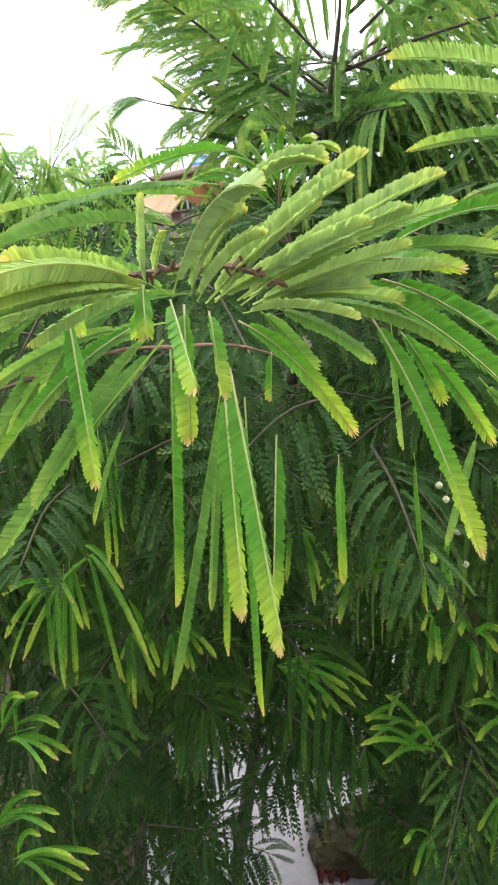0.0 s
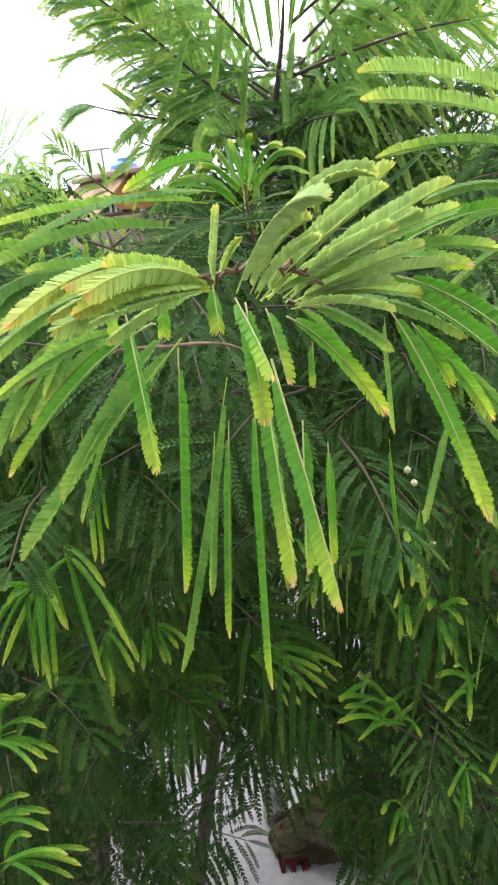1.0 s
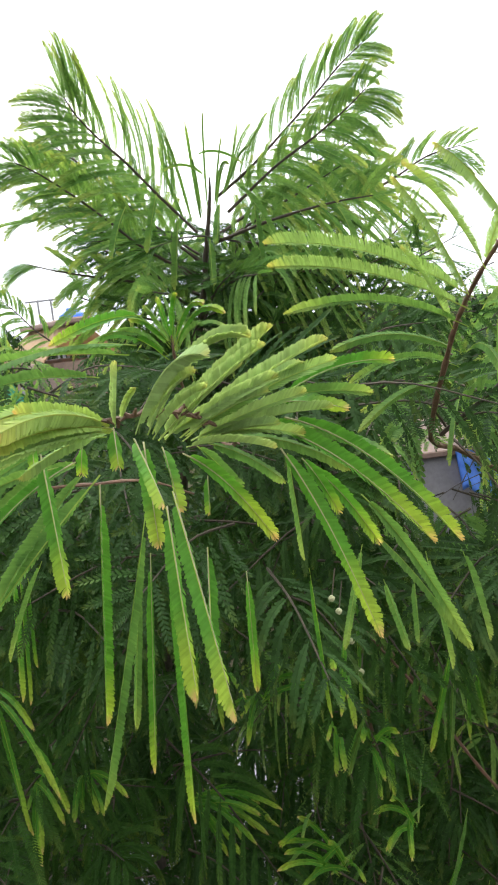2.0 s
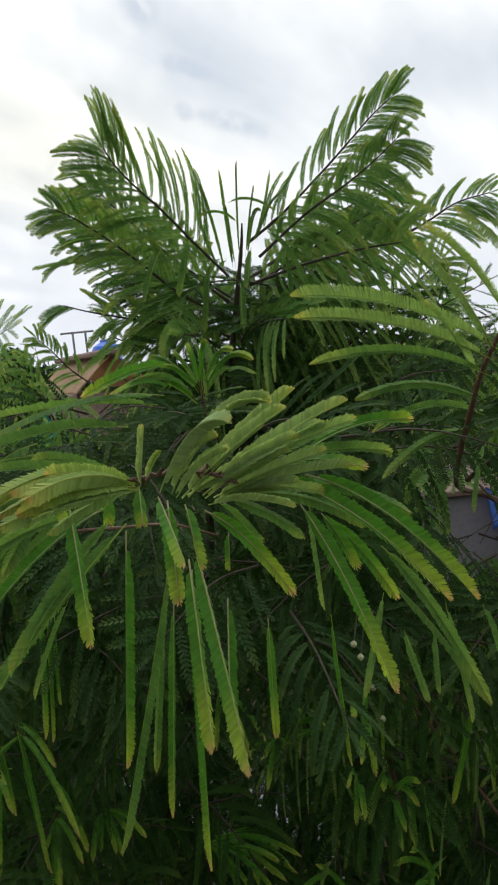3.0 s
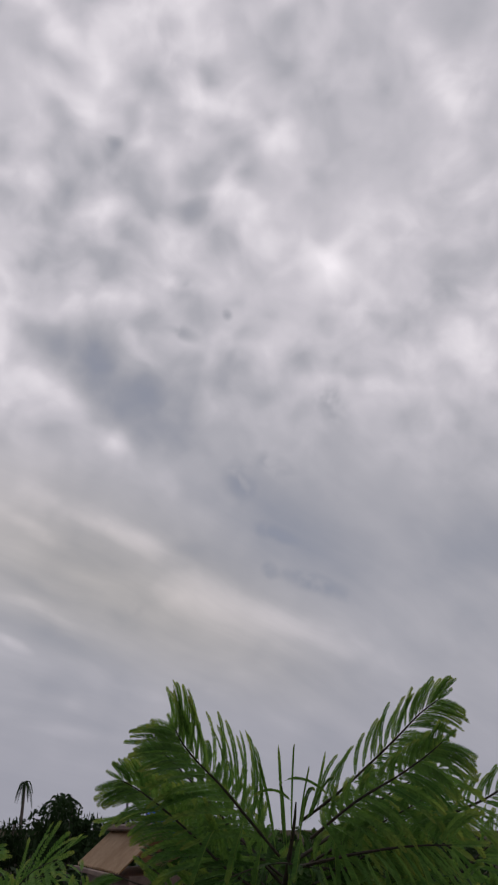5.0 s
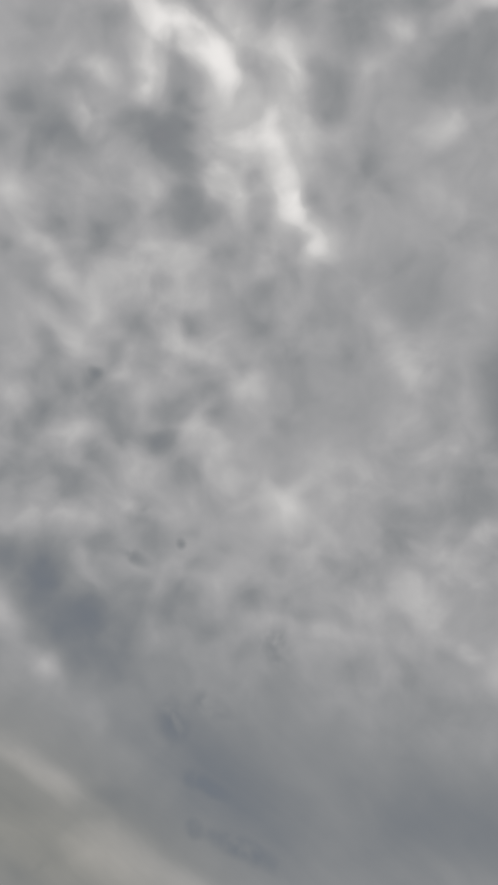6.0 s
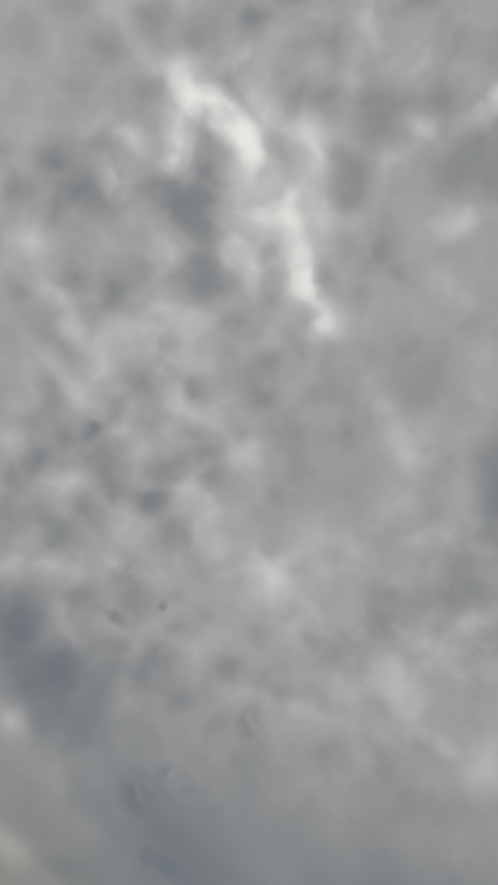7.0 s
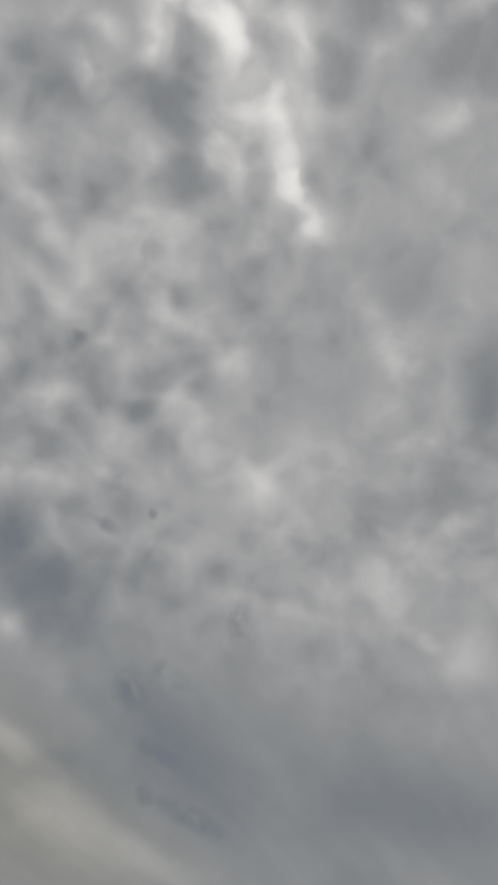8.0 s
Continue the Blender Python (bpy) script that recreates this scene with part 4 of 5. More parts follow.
near_leaf((0.023, 1.460, 2.783), (0.014, 1.464, 2.963), -0.014, 0.0082, 'g')
near_leaf((0.008, 1.460, 2.769), (-0.024, 1.408, 2.929), 0.020, 0.0078, 'g')
near_leaf((0.048, 1.460, 2.801), (0.073, 1.438, 2.922), 0.010, 0.0070, 'g')
near_leaf((0.063, 1.460, 2.825), (0.107, 1.459, 2.951), -0.016, 0.0068, 'g')
near_leaf((-0.005, 1.460, 2.791), (-0.039, 1.431, 2.920), -0.020, 0.0081, 'g')
near_leaf((0.072, 1.460, 2.829), (0.120, 1.434, 2.904), 0.018, 0.0083, 'g')
near_leaf((0.051, 1.460, 2.795), (0.082, 1.459, 2.880), 0.030, 0.0094, 'g')
near_leaf((0.028, 1.460, 2.777), (0.020, 1.423, 2.889), 0.030, 0.0084, 'g')
near_leaf((0.026, 1.440, 2.897), (0.104, 1.420, 2.872), 0.012, 0.0090, 'g')
near_leaf((0.040, 1.440, 2.860), (-0.030, 1.400, 2.868), 0.014, 0.0090, 'g')


# bright tufts of young leaf on the lower side twigs
def tuft(owner, hub, tips, width=0.0088, sag=0.02, mat=None):
    b = Batch()
    for tip in tips:
        p0, p2 = np.array(hub) + rng.normal(0, 0.006, 3), np.array(tip)
        long = np.linalg.norm(p2 - p0)
        p1 = (p0 + p2) / 2 + UP * (sag * rng.uniform(0.5, 1.5) + 0.12 * long)
        feather(b, p0, p1, p2, width / 2, max(16, int(long / 0.0026)), unit((rng.normal(0, 0.4), -0.8, 0.5)), rng, rng.choice([-0.45, 0.55]), 0.72, rng.uniform(0.2, 0.8), 0.06, True, 1.5)
    tube(b, [np.array(hub), np.array(hub) + (0.012, 0.05, -0.03)], 0.0008, 0.0011, 5)
    grown("leaf_spray", b, mat or M_YOUNG, owner, "bright young drooping leaf spray")


tuft(tree, (-0.370, 0.980, 2.115), [(-0.448, 0.950, 2.054), (-0.432, 0.920, 2.030), (-0.405, 0.890, 2.150), (-0.402, 0.950, 2.112), (-0.373, 0.920, 2.019), (-0.349, 0.890, 2.019), (-0.384, 0.950, 2.037), (-0.324, 0.920, 2.086), (-0.316, 0.890, 2.141)])
tuft(tree, (-0.327, 1.000, 2.153), [(-0.308, 0.970, 1.973), (-0.270, 0.940, 2.129), (-0.244, 0.910, 2.049), (-0.441, 0.970, 2.005)])
tuft(tree, (-0.112, 1.150, 1.859), [(0.024, 1.120, 1.819), (0.006, 1.090, 1.829), (-0.013, 1.060, 1.838), (-0.037, 1.120, 1.771), (-0.038, 1.090, 1.841), (-0.003, 1.060, 1.884), (-0.060, 1.120, 1.780), (0.031, 1.090, 1.866)])
tuft(tree, (-0.093, 1.180, 1.854), [(-0.002, 1.150, 1.840), (-0.013, 1.120, 1.820), (-0.031, 1.090, 1.822), (-0.069, 1.150, 1.777), (0.014, 1.120, 1.830)])
tuft(tree, (-0.316, 1.100, 1.974), [(-0.338, 1.070, 1.859), (-0.318, 1.040, 1.886), (-0.272, 1.010, 1.948), (-0.289, 1.070, 1.963), (-0.330, 1.040, 1.955)])
tuft(tree, (-0.261, 1.120, 1.950), [(-0.265, 1.090, 1.909), (-0.236, 1.060, 1.924), (-0.263, 1.030, 1.936), (-0.219, 1.090, 1.928), (-0.228, 1.060, 1.919), (-0.185, 1.030, 1.962)])
tuft(tree, (-0.052, 1.050, 2.155), [(-0.026, 1.020, 2.067), (-0.069, 0.990, 2.102), (-0.002, 0.960, 2.123), (-0.039, 1.020, 2.050)])
line = curve([(-0.291, 1.600, 2.595), (-0.331, 1.600, 2.631), (-0.362, 1.600, 2.669), (-0.388, 1.600, 2.697)], 20)
b = Batch()
tube(b, line, 0.0020, 0.0008, 6, 0.1, rng, 0.2)
grown("branch", b, M_STEM, tree)
for p0, p1, p2, edge_on in crown_leaves(line, 13, (50, 30, 0.050, 0.036), (58, 36, 0.058, 0.036), 0.1, rng):
    b = Batch()
    feather(b, p0, p1, p2, 0.0040, 22, unit((rng.normal(0, 0.45), -0.75, 0.5)), rng, 0.25, 0.7, None, 0.05, False, 0.95)
    grown("leaf", b, M_GREEN, tree)


# ---------------------------------------------------------------- loose foliage
def foliage(batch, rng, count, where, size, droop, pairs, width, shoot=(0.18, 0.32), leaves=(7, 11), stems=None, heading=None):
    """Many shoots with their leaves, scattered where the function gives a place."""
    made = 0
    while made < count:
        at = where(rng)
        if at is None:
            continue
        way = unit(rng.normal(0, 1, 3) * (1, 1, 0.5) + (heading if heading is not None else (0, -0.9, 0.25)))
        long = rng.uniform(*shoot)
        end = np.array(at) + way * long - UP * long * 0.18
        if (gap(*end) and rng.uniform() < 0.8) or end[2] > 2.79 or (heading is None and end[2] > at[2] + 0.05):
            continue
        made += 1
        line = curve([at, (np.array(at) + end) / 2 + UP * long * 0.08, end], 8)
        if stems is not None:
            tube(stems, line, 0.0022, 0.0009, 5, 0.1, rng)
        face = unit((rng.normal(0, 0.5), -0.45, rng.uniform(0.3, 0.9)))
        slim = rng.uniform(0.55, 0.9)
        for p0, p1, p2, l in spray_leaves(line, int(rng.integers(*leaves)), size * rng.uniform(0.6, 1.2), rng, 0.95, droop * rng.uniform(0.25, 1.3), face):
            if view_gap(*p2) or view_gap(*p1) or (at[1] < 4 and (hides_house(*p2) or hides_house(*p1))):
                continue
            feather(batch, p0, p1, p2, width, pairs, face + rng.normal(0, 0.3, 3), rng, 0.25, 0.7, None, 0.08, False, slim)


def view_gap(x, y, z):
    """Heart of the camera's sightline to the shed, where leaves are dropped."""
    return 0.27 < x / y < 0.345 and -0.285 < (z - 2.6) / y < -0.20


def gap(x, y, z):
    """Camera sightlines through the trees: down to the pavement, and across to the shed."""
    fall, aside = (z - 2.6) / y, x / y
    return (fall < -0.85 and -0.24 < aside < 0.0) or (0.25 < aside < 0.37 and -0.32 < fall < -0.19)


def box(x0, x1, y0, y1, z0, z1, rule=None):
    def place(rng):
        p = rng.uniform((x0, y0, z0), (x1, y1, z1))
        if gap(*p) and rng.uniform() < 0.7:
            return None
        if rule is not None and not rule(*p):
            return None
        return p
    return place


rng = np.random.default_rng(23)
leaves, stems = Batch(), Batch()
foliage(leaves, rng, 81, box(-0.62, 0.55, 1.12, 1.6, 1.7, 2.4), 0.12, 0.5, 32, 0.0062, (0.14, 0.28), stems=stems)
grown("foliage", leaves, M_MID, tree, "drooping leaf sprays, green darkened for half shade", "stuff")
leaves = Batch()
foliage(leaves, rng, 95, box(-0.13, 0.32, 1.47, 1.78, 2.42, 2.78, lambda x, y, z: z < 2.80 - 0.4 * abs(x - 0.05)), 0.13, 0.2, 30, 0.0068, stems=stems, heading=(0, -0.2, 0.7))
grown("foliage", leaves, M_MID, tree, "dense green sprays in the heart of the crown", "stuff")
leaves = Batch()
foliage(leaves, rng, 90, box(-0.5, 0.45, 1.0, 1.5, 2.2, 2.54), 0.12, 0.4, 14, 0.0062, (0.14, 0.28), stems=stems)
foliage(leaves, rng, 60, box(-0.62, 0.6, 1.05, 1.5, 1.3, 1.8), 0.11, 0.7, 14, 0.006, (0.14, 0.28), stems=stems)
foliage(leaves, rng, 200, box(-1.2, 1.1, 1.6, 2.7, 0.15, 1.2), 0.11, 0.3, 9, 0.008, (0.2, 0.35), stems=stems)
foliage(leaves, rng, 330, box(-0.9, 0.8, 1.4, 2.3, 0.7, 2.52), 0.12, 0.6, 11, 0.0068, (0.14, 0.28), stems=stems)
grown("foliage", leaves, M_BACK, tree, "inner leaf sprays in a green darkened for shade", "stuff")
grown("twig", stems, M_STEM, tree, "thin brown twigs", "stuff")

# ---------------------------------------------------------------- the tree to the east
tree_e = thing("feathery_tree", "feathery-leaved tree with a reddish branch and downy pale shoots", "tree", (0.75, 2.0, 0))
b = Batch()
tube(b, curve([(0.75, 2.0, -0.1), (0.70, 1.9, 0.7), (0.68, 1.75, 1.5), (0.62, 1.5, 2.05), (0.52, 1.35, 2.28)], 40), 0.026, 0.008, 9, 0.1, rng, 0.1)
grown("trunk", b, M_BARK, tree_e, "slim ribbed brown trunk")
b = Batch()
tube(b, curve([(0.525, 1.355, 2.27), (0.41, 1.28, 2.345), (0.333, 1.17, 2.385), (0.304, 1.08, 2.43), (0.292, 0.96, 2.525), (0.288, 0.88, 2.585), (0.296, 0.79, 2.645), (0.315, 0.68, 2.705)], 40), 0.0050, 0.0016, 8, 0.15, rng, 0.35)
for at in curve([(0.525, 1.355, 2.27), (0.41, 1.28, 2.345), (0.333, 1.17, 2.385), (0.304, 1.08, 2.43), (0.292, 0.96, 2.525), (0.288, 0.88, 2.585), (0.296, 0.79, 2.645), (0.315, 0.68, 2.705)], 60)[14:]:
    away = unit(rng.normal(0, 1, 3))
    tube(b, [at, at + away * rng.uniform(0.004, 0.008)], 0.0016, 0.0006, 5)
grown("branch", b, M_TWIG, tree_e, "reddish-brown knotted branch")
b = Batch()
tube(b, curve([(0.26, 1.62, 1.95), (0.281, 1.6, 1.918), (0.363, 1.55, 1.797), (0.485, 1.45, 1.611), (0.62, 1.5, 1.45)], 24), 0.004, 0.006, 7, 0.12, rng, 0.15)
grown("branch", b, M_TWIG, tree_e, "bare brown twig")
for points, count, size, mat in (
    ([(0.337, 1.15, 2.40), (0.42, 1.05, 2.5), (0.50, 1.0, 2.62)], 8, 0.13, M_GREEN),
    ([(0.55, 1.8, 2.3), (0.42, 1.82, 2.55), (0.381, 1.780, 2.840)], 8, 0.13, M_GREEN),
    ([(0.6, 2.1, 2.3), (0.48, 2.05, 2.5), (0.415, 2.000, 2.696)], 8, 0.13, M_GREEN),
):
    line = curve(points, 20)
    b = Batch()
    tube(b, line, 0.0036, 0.0012, 6, 0.1, rng, 0.2)
    grown("branch", b, M_STEM, tree_e)
    for p0, p1, p2, long in spray_leaves(line, count, size, rng, 0.9, 0.3):
        b = Batch()
        feather(b, p0, p1, p2, 0.0078 if abs((p2 - p0)[2]) < 0.75 * long else 0.0052, 30, unit((rng.normal(0, 0.3), -0.7, 0.6)), rng, 0.25, 0.7, None, 0.05, False, 1.7)
        grown("leaf", b, mat, tree_e)
for points, count, upper, lower in (
    ([(0.381, 1.780, 2.840), (0.455, 1.730, 2.869), (0.519, 1.700, 2.901), (0.580, 1.660, 2.909)], 17, (42, 28, 0.085, 0.060), (52, 38, 0.145, 0.085)),
    ([(0.415, 2.000, 2.696), (0.464, 1.970, 2.740), (0.511, 1.940, 2.782), (0.542, 1.920, 2.809)], 12, (48, 30, 0.120, 0.080), (52, 36, 0.150, 0.090)),
    ([(0.563, 2.200, 2.571), (0.585, 2.200, 2.635), (0.609, 2.180, 2.701), (0.632, 2.160, 2.759)], 12, (46, 30, 0.120, 0.080), (50, 34, 0.130, 0.080)),
):
    line = curve(points, 20)
    b = Batch()
    tube(b, line, 0.0034, 0.0010, 6, 0.1, rng, 0.2)
    grown("branch", b, M_STEM, tree_e)
    for p0, p1, p2, edge_on in crown_leaves(line, count, upper, lower, 0.14, rng):
        b = Batch()
        feather(b, p0, p1, p2, 0.0050 if edge_on else 0.0082, 36, unit((rng.normal(0, 0.45), -0.75, 0.5)), rng, 0.25, 0.7, None, 0.05, False, 0.95)
        grown("leaf", b, M_GREEN, tree_e)
near_leaf((0.302, 0.760, 2.655), (0.183, 0.606, 2.713), 0.010, 0.0170, 'q', tree_e)
near_leaf((0.288, 0.800, 2.625), (0.157, 0.605, 2.700), 0.012, 0.0175, 'q', tree_e)
near_leaf((0.283, 0.840, 2.602), (0.147, 0.593, 2.690), 0.010, 0.0170, 'q', tree_e)
near_leaf((0.295, 0.860, 2.599), (0.068, 0.780, 2.671), 0.020, 0.0227, 'q', tree_e)
near_leaf((0.294, 0.870, 2.586), (0.070, 0.790, 2.650), 0.017, 0.0211, 'q', tree_e)
near_leaf((0.312, 0.700, 2.690), (0.232, 0.600, 2.738), 0.010, 0.0160, 'q', tree_e)
near_leaf((0.284, 0.900, 2.566), (0.193, 0.760, 2.652), 0.008, 0.0165, 'q', tree_e)
near_leaf((0.295, 0.880, 2.567), (0.082, 0.800, 2.603), 0.022, 0.0150, 'g', tree_e)
near_leaf((0.309, 0.950, 2.534), (0.138, 0.880, 2.558), 0.022, 0.0140, 'g', tree_e)
near_leaf((0.322, 1.000, 2.512), (0.161, 0.920, 2.513), 0.024, 0.0130, 'g', tree_e)
near_leaf((0.334, 1.050, 2.484), (0.175, 0.950, 2.452), 0.024, 0.0130, 'g', tree_e)
near_leaf((0.303, 0.840, 2.628), (0.311, 0.780, 2.690), 0.012, 0.0169, 'q', tree_e)
near_leaf((0.304, 0.860, 2.585), (0.328, 0.780, 2.598), 0.020, 0.0158, 'q', tree_e)
near_leaf((0.308, 0.920, 2.538), (0.321, 0.850, 2.513), 0.020, 0.0140, 'g', tree_e)
near_leaf((0.347, 1.080, 2.464), (0.301, 1.000, 2.385), 0.010, 0.0120, 'g', tree_e)
near_leaf((0.307, 1.060, 2.100), (0.284, 1.040, 1.955), 0.006, 0.0100, 'g', tree_e)
near_leaf((0.321, 1.060, 2.059), (0.312, 1.040, 1.973), 0.006, 0.0090, 'y', tree_e)
near_leaf((0.200, 1.060, 2.080), (0.191, 1.040, 1.906), 0.006, 0.0090, 'g', tree_e)
near_leaf((0.171, 1.060, 2.233), (0.158, 1.040, 2.031), 0.006, 0.0090, 'y', tree_e)
near_leaf((0.097, 1.060, 2.015), (0.125, 1.040, 1.945), 0.006, 0.0080, 'g', tree_e)
near_leaf((0.169, 1.060, 2.014), (0.125, 1.040, 1.945), 0.006, 0.0080, 'y', tree_e)
near_leaf((0.308, 1.060, 1.845), (0.260, 1.040, 1.696), 0.006, 0.0105, 'g', tree_e)
near_leaf((0.297, 1.060, 1.771), (0.243, 1.040, 1.680), 0.006, 0.0100, 'y', tree_e)
near_leaf((0.348, 1.060, 1.708), (0.313, 1.040, 1.596), 0.006, 0.0110, 'g', tree_e)
near_leaf((0.334, 1.060, 1.720), (0.297, 1.040, 1.599), 0.006, 0.0110, 'y', tree_e)
near_leaf((0.243, 1.060, 1.863), (0.181, 1.040, 1.807), 0.006, 0.0100, 'g', tree_e)
near_leaf((0.324, 1.060, 2.121), (0.341, 1.040, 1.985), 0.006, 0.0100, 'y', tree_e)
near_leaf((0.276, 1.060, 2.170), (0.249, 1.040, 2.042), 0.006, 0.0090, 'g', tree_e)
near_leaf((0.070, 1.060, 1.856), (0.022, 1.040, 1.842), 0.006, 0.0110, 'y', tree_e)
near_leaf((0.076, 1.060, 1.828), (0.027, 1.040, 1.804), 0.006, 0.0110, 'g', tree_e)
near_leaf((0.109, 1.060, 1.815), (0.061, 1.040, 1.782), 0.006, 0.0110, 'y', tree_e)
near_leaf((0.074, 1.060, 1.875), (0.057, 1.040, 1.852), 0.006, 0.0100, 'g', tree_e)
near_leaf((0.218, 1.060, 1.980), (0.221, 1.040, 1.888), 0.006, 0.0080, 'y', tree_e)
near_leaf((0.251, 1.060, 1.957), (0.228, 1.040, 1.849), 0.006, 0.0080, 'g', tree_e)
for line, r0, r1, label in (
    ([(0.151, 1.000, 2.202), (0.191, 1.020, 2.136), (0.245, 1.040, 2.055), (0.299, 1.060, 1.961), (0.377, 1.100, 1.834), (0.538, 1.250, 1.602)], 0.0012, 0.0028, "bare reddish-grey twig"),
    ([(0.219, 1.350, 1.889), (0.229, 1.360, 1.769), (0.230, 1.380, 1.624), (0.225, 1.420, 1.449), (0.258, 1.500, 1.186)], 0.0030, 0.0055, "thin brown stem"),
):
    b = Batch()
    tube(b, curve(line, 40), r0, r1, 7, 0.15, rng, 0.3)
    grown("branch", b, M_TWIG, tree_e, label)
leaves, stems = Batch(), Batch()
foliage(leaves, rng, 150, box(0.35, 1.6, 1.2, 2.5, 1.85, 2.85, lambda x, y, z: z < 2.44 + 0.24 * x + 0.12 * (y - 1.2)), 0.14, 0.5, 13, 0.0074, (0.16, 0.3), stems=stems)
grown("foliage", leaves, M_GREEN, tree_e, "dense green leaf sprays", "stuff")
leaves = Batch()
foliage(leaves, rng, 42, box(0.12, 0.75, 1.22, 1.5, 1.25, 2.3), 0.10, 0.6, 36, 0.0046, (0.12, 0.24), (5, 9), stems=stems)
grown("foliage", leaves, M_GREEN, tree_e, "young green sprays on the low side twigs", "stuff")
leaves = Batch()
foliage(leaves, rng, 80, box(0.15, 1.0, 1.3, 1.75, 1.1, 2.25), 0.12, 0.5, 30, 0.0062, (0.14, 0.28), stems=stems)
grown("foliage", leaves, M_MID, tree_e, "side leaf sprays in a green toned down for half shade", "stuff")
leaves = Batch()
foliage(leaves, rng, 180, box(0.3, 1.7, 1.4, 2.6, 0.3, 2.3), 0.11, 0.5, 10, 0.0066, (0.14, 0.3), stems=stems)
grown("foliage", leaves, M_BACK, tree_e, "inner leaf sprays in a green darkened for shade", "stuff")
grown("twig", stems, M_STEM, tree_e, "thin brown twigs", "stuff")

# ---------------------------------------------------------------- the bushes to the west and behind
bush_w = thing("feathery_bush", "dense feathery green bush with arching leaf sprays", "bush", (-1.1, 2.2, 0))
b = Batch()
tube(b, curve([(-0.9, 2.2, -0.1), (-0.7, 2.1, 0.9), (-0.5, 1.95, 1.3), (-0.6, 1.7, 2.1)], 30), 0.03, 0.008, 9, 0.1, rng)
grown("trunk", b, M_BARK, bush_w)
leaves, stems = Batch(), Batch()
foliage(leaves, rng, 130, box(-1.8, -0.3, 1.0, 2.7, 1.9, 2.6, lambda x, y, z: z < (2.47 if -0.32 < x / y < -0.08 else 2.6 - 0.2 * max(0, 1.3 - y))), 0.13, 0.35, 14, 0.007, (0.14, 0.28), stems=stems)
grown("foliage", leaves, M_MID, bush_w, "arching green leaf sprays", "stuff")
leaves = Batch()
foliage(leaves, rng, 70, box(-1.4, -0.45, 1.7, 2.6, 2.2, 2.75, lambda x, y, z: z < 2.60 - 1.2 * (x / y + 0.28)), 0.14, 0.4, 18, 0.0072, stems=stems, heading=(0, -0.4, 0.5))
for aside, top in ((-0.80, 2.67), (-0.74, 2.69), (-0.69, 2.67), (-0.64, 2.62), (-0.60, 2.58), (-0.55, 2.60), (-0.51, 2.59), (-0.86, 2.65), (-0.71, 2.64), (-0.78, 2.62)):
    foot = np.array((aside + rng.uniform(-0.02, 0.08), 2.05 + rng.uniform(-0.1, 0.2), top - rng.uniform(0.22, 0.3)))
    line = curve([foot, (foot + (aside, 2.0, top)) / 2 + (0, -0.03, 0.02), (aside, 2.0, top)], 12)
    tube(stems, line, 0.0022, 0.0008, 5, 0.1, rng)
    for p0, p1, p2, edge_on in crown_leaves(line, 11, (50, 26, 0.11, 0.06), (50, 26, 0.11, 0.06), 0.12, rng):
        feather(leaves, p0, p1, p2, 0.0055, 24, unit((rng.normal(0, 0.45), -0.75, 0.5)), rng, 0.25, 0.7, None, 0.05, False, 0.9)
grown("foliage", leaves, M_GREEN, bush_w, "upright fresh green sprays", "stuff")
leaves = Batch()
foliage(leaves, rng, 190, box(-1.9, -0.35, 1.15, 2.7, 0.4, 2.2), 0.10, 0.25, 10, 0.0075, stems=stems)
grown("foliage", leaves, M_BACK, bush_w, "inner leaf sprays in a green darkened for shade", "stuff")
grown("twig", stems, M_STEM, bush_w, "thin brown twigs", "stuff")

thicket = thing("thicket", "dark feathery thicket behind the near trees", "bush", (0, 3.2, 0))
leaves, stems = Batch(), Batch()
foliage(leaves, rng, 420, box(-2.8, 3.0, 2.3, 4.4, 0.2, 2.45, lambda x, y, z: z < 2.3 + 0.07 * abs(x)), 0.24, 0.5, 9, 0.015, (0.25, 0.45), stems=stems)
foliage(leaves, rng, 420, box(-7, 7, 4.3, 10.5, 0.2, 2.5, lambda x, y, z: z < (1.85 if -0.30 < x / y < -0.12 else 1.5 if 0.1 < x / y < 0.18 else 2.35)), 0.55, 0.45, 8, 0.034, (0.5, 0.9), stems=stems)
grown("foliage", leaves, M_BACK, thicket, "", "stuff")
grown("twig", stems, M_STEM, thicket, "", "stuff")

tuft(tree_e, (0.117, 1.080, 1.760), [(0.020, 1.050, 1.842), (0.026, 1.020, 1.846), (0.013, 0.990, 1.845), (0.052, 1.050, 1.880), (0.138, 1.020, 1.783), (0.041, 0.990, 1.812), (0.094, 1.050, 1.830)])
tuft(tree_e, (0.026, 1.100, 2.038), [(-0.033, 1.070, 2.048), (-0.011, 1.040, 2.053), (-0.007, 1.010, 2.027), (0.118, 1.070, 2.060), (0.049, 1.040, 2.117), (0.080, 1.010, 2.110)])
tuft(tree_e, (0.164, 1.000, 2.007), [(0.165, 0.970, 1.944), (0.141, 0.940, 2.050), (0.183, 0.910, 2.074), (0.190, 0.970, 2.005), (0.165, 0.940, 1.992)])
tuft(tree_e, (0.215, 1.000, 1.872), [(0.163, 0.970, 1.868), (0.146, 0.940, 1.946), (0.163, 0.910, 1.984), (0.198, 0.970, 1.846)])
tuft(tree_e, (0.119, 0.920, 2.173), [(0.126, 0.890, 2.100), (0.116, 0.860, 2.158), (0.099, 0.830, 2.209)])
tuft(tree_e, (0.118, 1.000, 2.030), [(0.105, 0.970, 1.988), (0.114, 0.940, 2.014), (0.092, 0.910, 2.078)])
